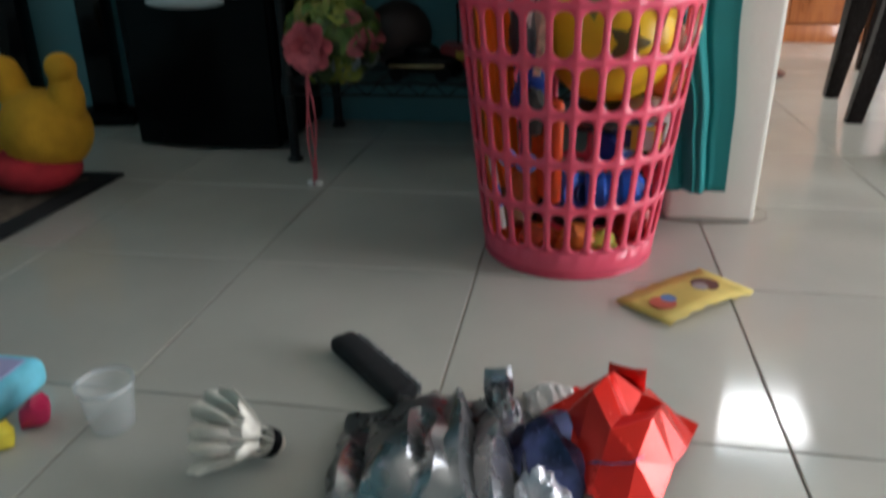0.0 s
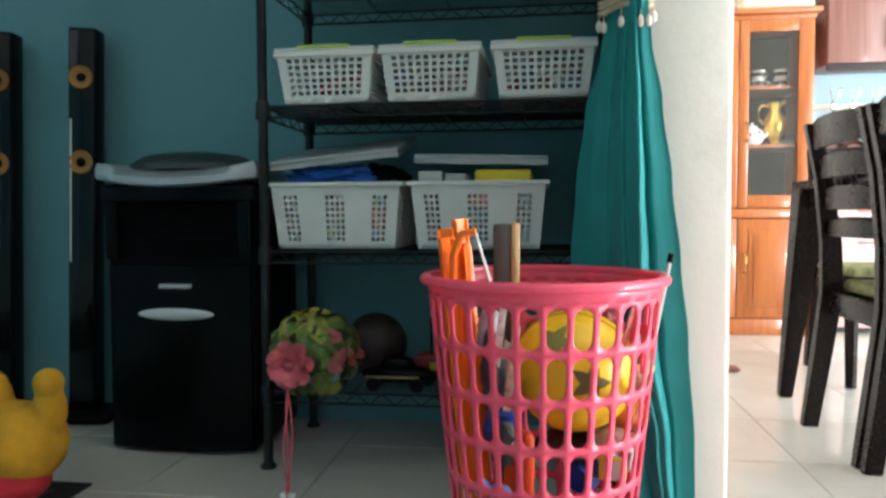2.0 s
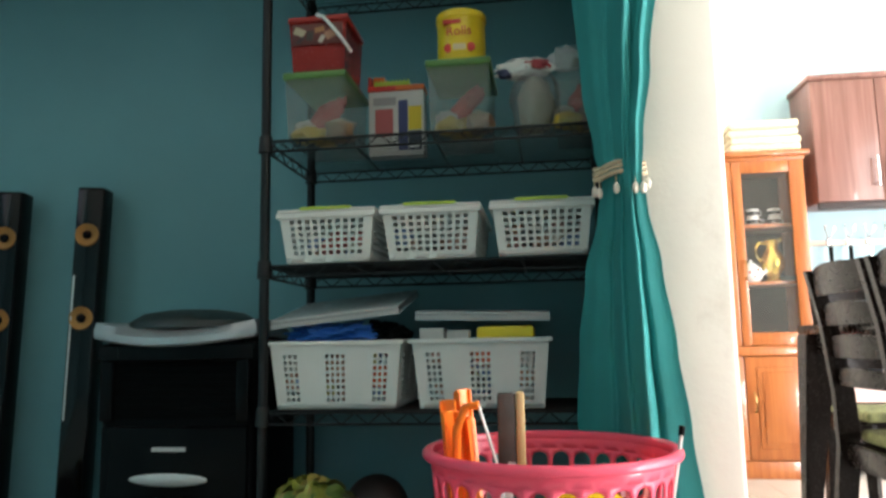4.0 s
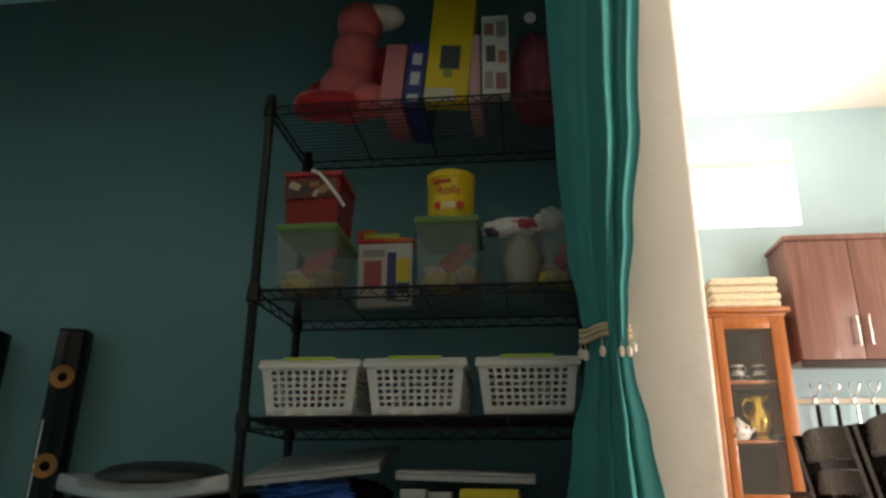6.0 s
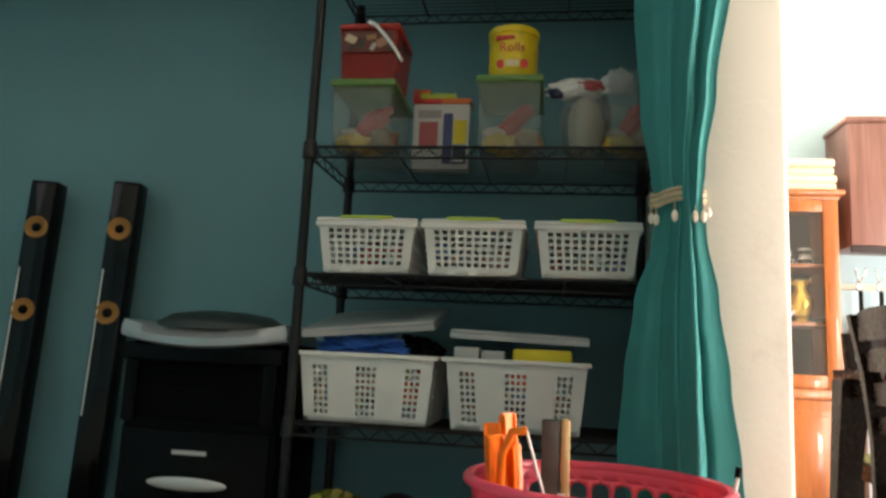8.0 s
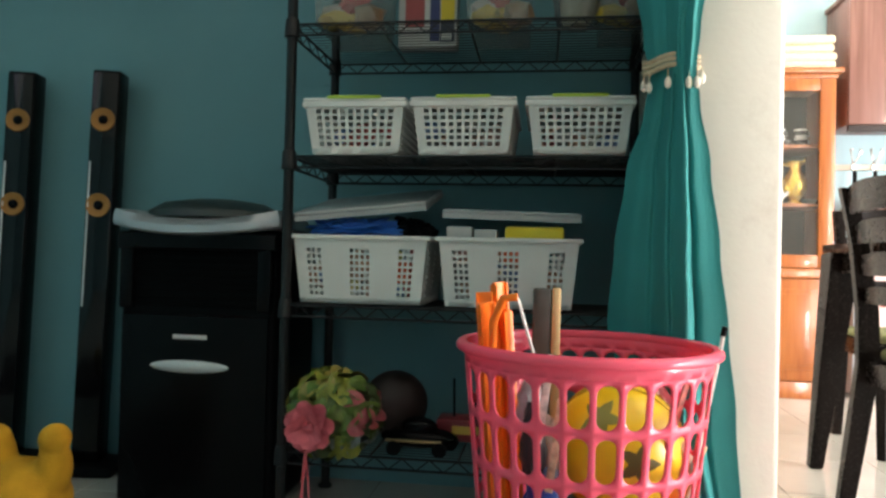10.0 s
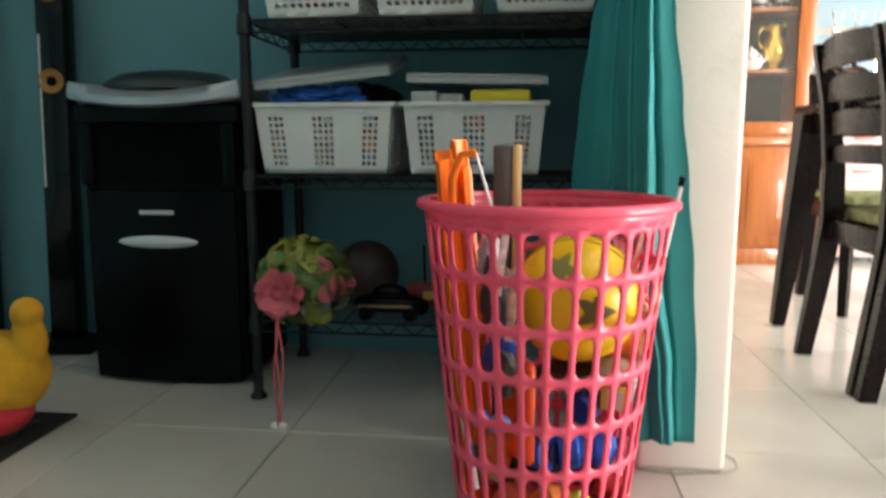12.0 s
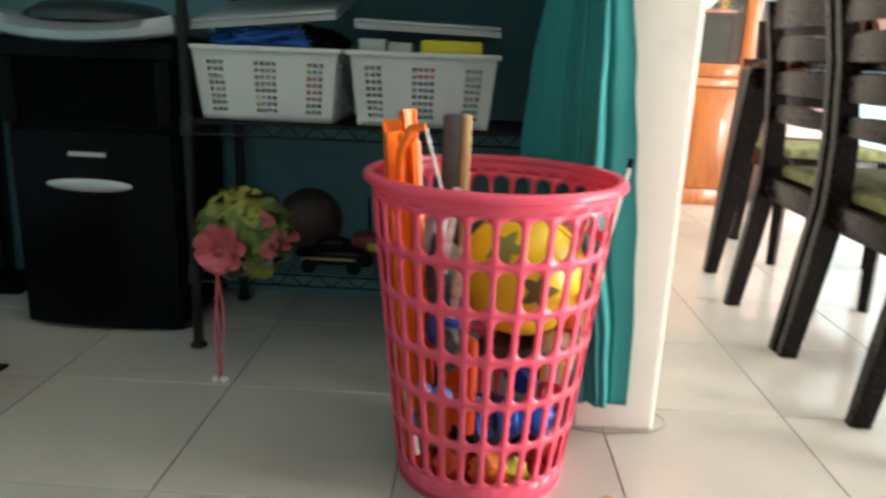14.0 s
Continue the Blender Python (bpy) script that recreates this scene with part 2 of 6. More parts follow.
single("wall_partition", bx(0.19, 0.36, 1.35, WY1, -0.002, H, bevel=0.012, seg=3), WHITE, "white painted wall end between two rooms", "wall", kind="structure")
bm = nb()
for q in ((WY0, 0.10, 0, H), (1.10, 2.25, 0, H), (0.10, 1.10, 0, 1.9), (0.10, 1.10, 2.7, H)):
    box(bm, WX0 - 0.12, WX0, q[0], q[1], q[2], q[3])
single("wall_left", bm, TEAL, "teal painted side wall with a high window opening", "wall", kind="structure")
bm = nb()
for q in ((WX0 - 0.12, -0.1, 0, H), (1.9, WX1 + 0.12, 0, H), (-0.1, 1.9, 0, 0.6), (-0.1, 1.9, 1.9, H)):
    box(bm, q[0], q[1], WY0 - 0.12, WY0, q[2], q[3])
single("wall_rear", bm, TEAL, "teal rear wall with a window opening", "wall", kind="structure")
# kitchen wall with a high window
bm = nb()
TX0, TX1, TZ0, TZ1 = 1.04, 1.70, 2.29, 2.86
for a in ((0.36, TX0, 0, H), (TX1, WX1 + 0.12, 0, H), (TX0, TX1, 0, TZ0), (TX0, TX1, TZ1, H)):
    box(bm, a[0], a[1], WY1, WY1 + 0.12, a[2], a[3])
single("wall_kitchen", bm, BLUE, "pale blue painted kitchen wall", "wall", kind="structure")
# right wall with a dining window
bm = nb()
for q in ((WY0, 0.14, 0, H), (3.32, WY1 + 0.12, 0, H), (0.14, 3.32, 2.3, H), (0.14, 3.32, 0, 0.04)):
    box(bm, WX1, WX1 + 0.12, q[0], q[1], q[2], q[3])
single("wall_right", bm, WHITE, "white wall with a dining window opening", "wall", kind="structure")

# ---- things: shelf corner ----
def crumple(bm, at, size, seed, sub=3, amp=0.35, freq=2.2):
    """A faceted crumpled lump that rests on z = at[2]."""
    r = bmesh.ops.create_icosphere(bm, subdivisions=sub, radius=1.0)
    off = Vector((seed * 3.7, seed * 1.3, seed * 7.1))
    for v in r["verts"]:
        p = v.co.copy()
        k = 1 + amp * (abs(noise.noise(p * freq + off)) * 2.2 - 0.55) + amp * 0.5 * noise.noise(p * freq * 2.6 + off)
        v.co = Vector((p.x * size[0] * k, p.y * size[1] * k, p.z * size[2] * k))
    low = min(v.co.z for v in r["verts"])
    for v in r["verts"]:
        v.co.z = max(v.co.z, low * 0.72)
        v.co += Vector(at) + Vector((0, 0, -low * 0.72))
    return bm


def solid(ob, t, off=-1.0):
    md = ob.modifiers.new("thickness", "SOLIDIFY")
    md.thickness, md.offset = t, off
    return ob


def laundry_basket(at):
    """A tapered pink basket with six rows of rounded slots and a rolled rim."""
    th = thing("laundry_basket", at, "tall pink plastic laundry basket full of toys", "basket")
    RB, RT, HT = 0.147, 0.203, 0.531
    rad = lambda z: RB + (RT - RB) * (z / HT) ** 0.92
    bm = nb()
    N, ROWS_N, Z0, Z1 = 30, 6, 0.047, 0.508
    K = 7
    cell = (Z1 - Z0) / ROWS_N
    def pt(a, z):
        r = rad(z)
        return (r * math.cos(a), r * math.sin(a), z)
    pitch = 2 * math.pi / N
    for j in range(ROWS_N):
        za, zb = Z0 + j * cell, Z0 + (j + 1) * cell
        for i in range(N):
            a0 = (i - 0.5) * pitch
            outer, inner = [], []
            # rounded slot, corner by corner
            hw, hh = (0.345 + 0.007 * j) * pitch, 0.418 * cell
            ca, cz = a0 + pitch / 2, (za + zb) / 2
            ra, rz = hw * 0.94, hw * 0.94 * rad(cz)
            for q, (sx, sz) in enumerate(((1, -1), (1, 1), (-1, 1), (-1, -1))):
                for k in range(K):
                    ph = math.radians(-90 + 90 * q + 90 * k / (K - 1))
                    inner.append(pt(ca + sx * (hw - ra) + ra * math.cos(ph), cz + sz * (hh - rz) + rz * math.sin(ph)))
                    f = k / (K - 1)
                    ang = math.radians(-90 + 90 * q + 90 * f)
                    dx, dz = math.cos(ang), math.sin(ang)
                    s = 1 / max(abs(dx), abs(dz))
                    outer.append(pt(ca + dx * s * pitch / 2, cz + dz * s * cell / 2))
            vo = [bm.verts.new(p) for p in outer]
            vi = [bm.verts.new(p) for p in inner]
            n = len(vo)
            for k in range(n):
                k2 = (k + 1) % n
                if (vo[k].co - vo[k2].co).length < 1e-5:
                    bm.faces.new((vo[k], vi[k2], vi[k]))
                else:
                    bm.faces.new((vo[k], vo[k2], vi[k2], vi[k]))
    lathe(bm, [(rad(z), z) for z in (0.004, 0.02, Z0)], 90, cap=False)
    lathe(bm, [(rad(z), z) for z in (Z1, 0.520, HT)], 90, cap=False)
    bmesh.ops.remove_doubles(bm, verts=bm.verts, dist=0.0006)
    body = solid(part("body", bm, PINK, th), 0.0035)
    bm = nb()
    lathe(bm, [(0.1985, 0.527), (0.205, 0.5255), (0.212, 0.5255), (0.2145, 0.527), (0.2160, 0.531), (0.2155, 0.536), (0.211, 0.5405), (0.204, 0.5415), (0.1985, 0.539), (0.1965, 0.532), (0.1985, 0.527)], 72, cap=False)
    part("rim", bm, PINK, th)
    part("base", lathe(nb(), [(0.0, 0.004), (0.135, 0.004), (0.146, 0.0), (0.149, 0.006), (0.146, 0.012), (0.0, 0.012)], 60, cap=False), PINK, th)
    return th


laundry_basket((0.004, 1.192, 0))


def wire_shelf():
    th = thing("shelf_rack", (0, 0, 0), "black five-tier wire shelf rack filled with toys", "shelf")
    X0, X1, Y0, Y1 = -0.690, 0.170, 1.655, 2.02
    tiers = (0.20, 0.555, 0.917, 1.240, 1.775)
    for x in (X0, X1):
        for y in (Y0, Y1):
            bm = nb()
            rod(bm, (x, y, 0.012), (x, y, 1.80), 0.0125, n=14)
            lathe(bm, [(0.0, 0.0), (0.02, 0.0), (0.021, 0.006), (0.012, 0.014), (0.009, 0.03)], 16, (x, y, 0))
            lathe(bm, [(0.0135, 1.795), (0.0135, 1.803), (0.006, 1.81)], 14, (x, y, 0))
            p = part("post", bm, BWIRE, th)
            for z in tiers:
                part("collar", lathe(nb(), [(0.0130, -0.024), (0.0185, -0.022), (0.0165, 0.02), (0.0130, 0.024)], 14, (x, y, z - 0.012)), BWIRE, p)
    for z in tiers:
        bm = nb()
        for y in (Y0, Y1):
            for zz, r in ((z - 0.003, 0.0032), (z - 0.030, 0.0032)):
                rod(bm, (X0, y, zz), (X1, y, zz), r, n=6)
            n = 26
            for i in range(n):
                xa, xb = X0 + (X1 - X0) * i / n, X0 + (X1 - X0) * (i + 1) / n
                za, zb = (z - 0.003, z - 0.030) if i % 2 else (z - 0.030, z - 0.003)
                rod(bm, (xa, y, za), (xb, y, zb), 0.0018, n=5)
        for x in (X0, X1):
            for zz in (z - 0.003, z - 0.030):
                rod(bm, (x, Y0, zz), (x, Y1, zz), 0.0032, n=6)
            for i in range(10):
                ya, yb = Y0 + (Y1 - Y0) * i / 10, Y0 + (Y1 - Y0) * (i + 1) / 10
                za, zb = (z - 0.003, z - 0.030) if i % 2 else (z - 0.030, z - 0.003)
                rod(bm, (x, ya, za), (x, yb, zb), 0.0018, n=5)
        for k in range(3):
            x = X0 + (X1 - X0) * (k + 1) / 4
            rod(bm, (x, Y0, z - 0.006), (x, Y1, z - 0.006), 0.0026, n=5)
        sh = part("shelf", bm, BWIRE, th)
        bm = nb()
        for k in range(1, 16):
            y = Y0 + (Y1 - Y0) * k / 16
            rod(bm, (X0, y, z - 0.0015), (X1, y, z - 0.0015), 0.0014, n=4)
        tagged(part("deck", bm, BWIRE, sh, "close-set thin wires of the deck"), kind="stuff")
    return th


wire_shelf()


def panel(bm, P, nu, nv, hole, frac=0.62):
    """A sheet over a grid of nu by nv cells, P(u, v) in 0..1; square holes where hole(i, j)."""
    grid = [[bm.verts.new(P(i / nu, j / nv)) for j in range(nv + 1)] for i in range(nu + 1)]
    for i in range(nu):
        for j in range(nv):
            c = [grid[i][j], grid[i + 1][j], grid[i + 1][j + 1], grid[i][j + 1]]
            if not hole(i, j):
                bm.faces.new(c)
                continue
            lo, hi = (1 - frac) / 2, (1 + frac) / 2
            q = [bm.verts.new(P((i + a) / nu, (j + b) / nv)) for a, b in ((lo, lo), (hi, lo), (hi, hi), (lo, hi))]
            for k in range(4):
                bm.faces.new((c[k], c[(k + 1) % 4], q[(k + 1) % 4], q[k]))


def bin_body(w, d, h, taper, nu, nv, nd, hole, sidehole, material=None):
    """An open tapered bin, front at y = 0, centred on x, with a turned-out rim."""
    bm = nb()
    def corner(sx, sy, v):
        k = 1 - taper * (1 - v)
        return Vector((sx * w / 2 * k, d / 2 + sy * d / 2 * k, v * h))
    def wall(a, b):
        return lambda u, v: corner(*a, v).lerp(corner(*b, v), u)
    panel(bm, wall((-1, -1), (1, -1)), nu, nv, hole)
    panel(bm, wall((1, 1), (-1, 1)), nu, nv, hole)
    panel(bm, wall((1, -1), (1, 1)), nd, nv, sidehole)
    panel(bm, wall((-1, 1), (-1, -1)), nd, nv, sidehole)
    panel(bm, lambda u, v: corner(-1, -1, 0).lerp(corner(1, -1, 0), u).lerp(corner(-1, 1, 0).lerp(corner(1, 1, 0), u), v), 4, 4, lambda i, j: False)
    bmesh.ops.remove_doubles(bm, verts=bm.verts, dist=0.0004)
    return bm


def rim_loop(w, d, z, out, drop):
    bm = nb()
    for x0, x1, y0, y1 in ((-w / 2 - out, w / 2 + out, -out, 0.004), (-w / 2 - out, w / 2 + out, d - 0.004, d + out), (-w / 2 - out, -w / 2 + 0.004, 0.003, d - 0.003), (w / 2 - 0.004, w / 2 + out, 0.003, d - 0.003)):
        box(bm, x0, x1, y0, y1, z - drop, z, bevel=0.002)
    return bm


def lidded_bin(at, w, mats, seed):
    """A white bin with square holes, corner shoulders and a white lid edged in lime."""
    rnd = random.Random(seed)
    th = thing("storage_bin", at, "white perforated storage bin with a lime-edged lid", "storage bin", "lidded bins on the shelf")
    d, h = 0.33, 0.121
    hole = lambda i, j: 1 <= i < 11 and 1 <= j < 7
    body = solid(part("body", bin_body(w, d, h, 0.12, 12, 8, 16, hole, lambda i, j: 1 <= i < 15 and 1 <= j < 7), BIN, th), 0.002)
    part("rim", rim_loop(w, d, h, 0.006, 0.013), BIN, th)
    bm = nb()
    box(bm, -w / 2 - 0.005, w / 2 + 0.005, -0.005, d + 0.005, h + 0.0005, h + 0.009, bevel=0.004)
    lid = part("lid", bm, BIN, th)
    bm = nb()
    box(bm, -w / 2 + 0.055, w / 2 - 0.055, -0.008, 0.012, h + 0.006, h + 0.014, bevel=0.003)
    part("handle", bm, LIME, lid, "lime green clip on the lid")
    # jumbled contents seen through the holes
    bm = nb()
    for k in range(16):
        s = rnd.uniform(0.016, 0.03)
        ball(bm, (rnd.uniform(-w * 0.36, w * 0.36), rnd.uniform(0.05, 0.25), 0.022 + rnd.uniform(0.0, 0.055)), s, 1.2, 1, rnd.uniform(0.7, 1.0), 8, 6)
    tagged(part("toy_fill", bm, mats, th, "jumble of small coloured toys"), kind="stuff")
    return th


def jumble(name, colours):
    """Many colours for small loose toys, one for each joined piece."""
    m = mat(name, (0.5, 0.5, 0.5), 0.45)
    nt = m.node_tree
    g = nt.nodes.new("ShaderNodeNewGeometry")
    r = nt.nodes.new("ShaderNodeValToRGB")
    r.color_ramp.interpolation = "CONSTANT"
    el = r.color_ramp.elements
    el[0].color, el[1].color = (*colours[0], 1), (*colours[-1], 1)
    el[1].position = (len(colours) - 1) / len(colours)
    for k, c in enumerate(colours[1:-1]):
        e = el.new((k + 1) / len(colours))
        e.color = (*c, 1)
    nt.links.new(g.outputs["Random Per Island"], r.inputs[0])
    nt.links.new(r.outputs[0], nt.nodes["Principled BSDF"].inputs["Base Color"])
    return m


MIX = jumble("mixed_toy_plastic", [(0.6, 0.3, 0.2), (0.7, 0.6, 0.2), (0.15, 0.25, 0.5), (0.6, 0.1, 0.1), (0.7, 0.68, 0.6), (0.2, 0.2, 0.2), (0.6, 0.35, 0.3)])
DARKMIX = jumble("dark_toy_mix", [(0.03, 0.03, 0.04), (0.08, 0.03, 0.03), (0.04, 0.05, 0.12), (0.2, 0.12, 0.04), (0.05, 0.05, 0.05)])

for k, (xc, w) in enumerate(((-0.523, 0.240), (-0.263, 0.238), (0.005, 0.236))):
    lidded_bin((xc, 1.628, 0.920), w, MIX, k)


def open_bin(at, w, seed, things_in, lid_pose, label):
    th = thing("storage_bin", at, label, "storage bin", "open bins on the shelf")
    d, h = 0.32, 0.165
    col = lambda i: i in (2, 3, 4) or i in (10, 11, 12, 13) or i in (19, 20, 21)
    hole = lambda i, j: col(i) and 1 <= j < 9
    part("body", bin_body(w, d, h, 0.10, 24, 11, 18, hole, lambda i, j: i % 6 in (2, 3) and 1 <= j < 9), BIN, th)
    solid(th.children[-1], 0.0022)
    part("rim", rim_loop(w, d, h, 0.008, 0.010), BIN, th)
    bm = nb()
    box(bm, -w / 2, w / 2, 0, d, -0.005, 0.004, bevel=0.004)
    for x0, x1, y0, y1 in ((-w / 2, w / 2, 0, 0.008), (-w / 2, w / 2, d - 0.008, d), (-w / 2, -w / 2 + 0.008, 0.009, d - 0.009), (w / 2 - 0.008, w / 2, 0.009, d - 0.009)):
        box(bm, x0, x1, y0, y1, -0.018, -0.0052)
    bmesh.ops.transform(bm, matrix=lid_pose, verts=bm.verts)
    part("lid", bm, LIDC, th, "cloudy clear lid resting askew")
    things_in(th, w, d, h)
    return th


def fill_a(th, w, d, h):
    rnd = random.Random(5)
    bm = nb()
    for k in range(26):
        ball(bm, (rnd.uniform(-w * 0.38, w * 0.38), rnd.uniform(0.06, 0.26), rnd.uniform(0.03, 0.14)), rnd.uniform(0.02, 0.035), 1.3, 1, 0.8, 8, 6)
    tagged(part("toy_fill", bm, MIX, th, "jumble of coloured toys"), kind="stuff")
    part("toy", bx(0.085, 0.125, 0.014, 0.05, 0.05, 0.105, bevel=0.01), mat("red_orange_toy", (0.85, 0.12, 0.03), 0.4), th, "red-orange toy against the front")
    bm = nb()
    crumple(bm, (-0.02, 0.09, h - 0.012), (0.125, 0.055, 0.030), 61, 4, 0.35, 2.6)
    part("cloth", bm, mat("blue_toy", (0.02, 0.12, 0.45), 0.5), th, "crumpled blue toy on top")
    bm = nb()
    crumple(bm, (0.105, 0.11, h - 0.010), (0.060, 0.06, 0.032), 62, 4, 0.3, 2.2)
    part("toy", bm, BLACKM, th, "black toy on top")


def fill_b(th, w, d, h):
    rnd = random.Random(9)
    bm = nb()
    for k in range(26):
        ball(bm, (rnd.uniform(-w * 0.38, w * 0.38), rnd.uniform(0.06, 0.26), rnd.uniform(0.03, 0.13)), rnd.uniform(0.02, 0.035), 1.3, 1, 0.8, 8, 6)
    tagged(part("toy_fill", bm, MIX, th, "jumble of coloured toys"), kind="stuff")
    part("toy", bx(-0.02, 0.035, 0.012, 0.06, 0.10, 0.155, bevel=0.01), mat("red_orange_toy", (0.85, 0.12, 0.03), 0.4), th, "red-orange toy against the front")
    bm = nb()
    box(bm, -0.01, 0.13, 0.03, 0.20, h - 0.03, h + 0.028, bevel=0.008)
    part("box", bm, mat("yellow_box", (0.75, 0.58, 0.02), 0.4), th, "yellow plastic box under the lid")
    for q in ((-0.15, -0.09, 0.03, 0.10, h - 0.02, h + 0.026), (-0.085, -0.03, 0.04, 0.10, h - 0.02, h + 0.020)):
        part("block", bx(*q, bevel=0.003), mat("grey_block", (0.5, 0.5, 0.48), 0.5), th, "grey block under the lid")


open_bin((-0.511, 1.662, 0.560), 0.332, 1, fill_a, pose(-0.008, 0.02, 0.230, 11, -5.6, 0), "white open bin heaped with blue toys, lid askew")
open_bin((-0.153, 1.662, 0.560), 0.330, 2, fill_b, pose(0.004, 0.03, 0.226, 3, 1.5, 0), "white open bin with yellow box under its lid")


def air_cooler(at):
    th = thing("air_cooler", at, "black air cooler with silver crown on the tiles", "air cooler")
    W, D, Hc = 0.432, 0.33, 0.735
    bm = nb()
    box(bm, -W / 2, W / 2, 0.012, D, 0.012, Hc, bevel=0.02, seg=3)
    part("body", bm, BLACKM, th)
    # bowed lower front door
    def bow(z0, z1, y0, out, w, material, name, label="", parent=None):
        bm = nb()
        n = 16
        rows = []
        for z in (z0, z0 + 0.006, z1 - 0.006, z1):
            inset = 0.006 if z in (z0, z1) else 0.0
            rows.append([bm.verts.new((-w / 2 + w * i / n, y0 + inset - out * (1 - (2 * i / n - 1) ** 2), z)) for i in range(n + 1)])
        back = [[bm.verts.new((-w / 2 + w * i / n, y0 + 0.03, z)) for i in range(n + 1)] for z in (z0, z1)]
        for a, b in zip(rows, rows[1:]):
            for i in range(n):
                bm.faces.new((a[i], a[i + 1], b[i + 1], b[i]))
        for i in range(n):
            bm.faces.new((rows[0][i], rows[0][i + 1], back[0][i + 1], back[0][i]))
            bm.faces.new((rows[-1][i], rows[-1][i + 1], back[1][i + 1], back[1][i]))
        for i in (0, n):
            bm.faces.new([r[i] for r in rows] + [back[1][i], back[0][i]])
        return part(name, bm, material, parent or th, label)
    door = bow(0.010, 0.515, 0.0, 0.020, W - 0.03, BLACK, "door", "glossy black bowed front door")
    bow(0.680, 0.728, -0.004, 0.034, W, BLACK, "brow")
    # recessed louvre box
    for x0, x1, z0, z1 in ((-W / 2 + 0.008, -W / 2 + 0.045, 0.525, 0.688), (W / 2 - 0.045, W / 2 - 0.008, 0.525, 0.688)):
        part("louvre_cheek", bx(x0, x1, -0.008, 0.03, z0, z1, bevel=0.006), BLACK, th)
    for k in range(8):
        bm = nb()
        box(bm, -W / 2 + 0.046, W / 2 - 0.046, 0.004, 0.010, 0.532 + 0.019 * k, 0.545 + 0.019 * k, bevel=0.001)
        part("louvre", bm, mat("deep_black_plastic", (0.002, 0.002, 0.002), 0.7, vary=0.1, spec=0.05), th)
    # silver crown: swept ring
    bm = nb()
    n = 24
    def ring(out, z, k):
        pts = []
        for i in range(n + 1):
            u = -1 + 2 * i / n
            pts.append(bm.verts.new((u * (W / 2 + k), -0.010 - out * (1 - u * u), z + 0.026 * u * u)))
        return pts
    front = [ring(0.040, 0.718, 0.008), ring(0.056, 0.724, 0.012), ring(0.056, 0.742, 0.012), ring(0.022, 0.760, 0.006)]
    backrow = [bm.verts.new((v.co.x * 0.97, 0.20, 0.788)) for v in front[-1]]
    lowback = [bm.verts.new((v.co.x, 0.30, 0.735)) for v in front[0]]
    seq = front + [backrow, lowback]
    for a, b in zip(seq, seq[1:]):
        for i in range(n):
            bm.faces.new((a[i], a[i + 1], b[i + 1], b[i]))
    for i in (0, n):
        bm.faces.new([r[i] for r in seq])
    for i in range(n):
        bm.faces.new((front[0][i], front[0][i + 1], lowback[i + 1], lowback[i]))
    part("crown", bm, SILVER, th, "silver grey plastic crown")
    bm = nb()
    lathe(bm, [(0.0, 0.035), (0.06, 0.034), (0.12, 0.027), (0.155, 0.012), (0.16, 0.0)], 40, cap=False)
    bmesh.ops.transform(bm, matrix=Matrix.Translation((0, 0.105, 0.768)) @ Matrix.Diagonal((1.16, 0.86, 1.5, 1)), verts=bm.verts)
    top = part("control_panel", bm, mat("dark_green_grey_plastic", (0.02, 0.032, 0.032), 0.4), th, "dark domed control panel")
    for k in range(5):
        a = math.radians(215 + 27 * k)
        part("button", lathe(nb(), [(0.008, 0.0), (0.008, 0.004), (0.006, 0.006)], 12, (0.105 * math.cos(a), 0.105 + 0.080 * math.sin(a), 0.805)), BLACK, top)
    part("display", bx(-0.02, 0.02, 0.05, 0.065, 0.813, 0.818, bevel=0.001), mat("grey_display", (0.35, 0.38, 0.36), 0.3), top)
    # oval silver grip
    bm = nb()
    ball(bm, (0, -0.020, 0.381), 1.0, 0.108, 0.010, 0.0165, 32, 12)
    part("handle", bm, mat("silver_grip_plastic", (0.62, 0.62, 0.62), 0.35, metal=0.3, vary=0.05), door, "oval silver door grip")
    part("badge", bx(-0.046, 0.046, -0.0215, -0.018, 0.451, 0.462, bevel=0.001), mat("pale_badge", (0.6, 0.6, 0.6), 0.4), door, "small pale maker's badge")
    for x in (-0.17, 0.17):
        for y in (0.06, 0.27):
            part("caster", rod(nb(), (x - 0.012, y, 0.017), (x + 0.012, y, 0.017), 0.017, n=16), BLACKM, th)
    return th


air_cooler((-0.966, 1.735, 0))


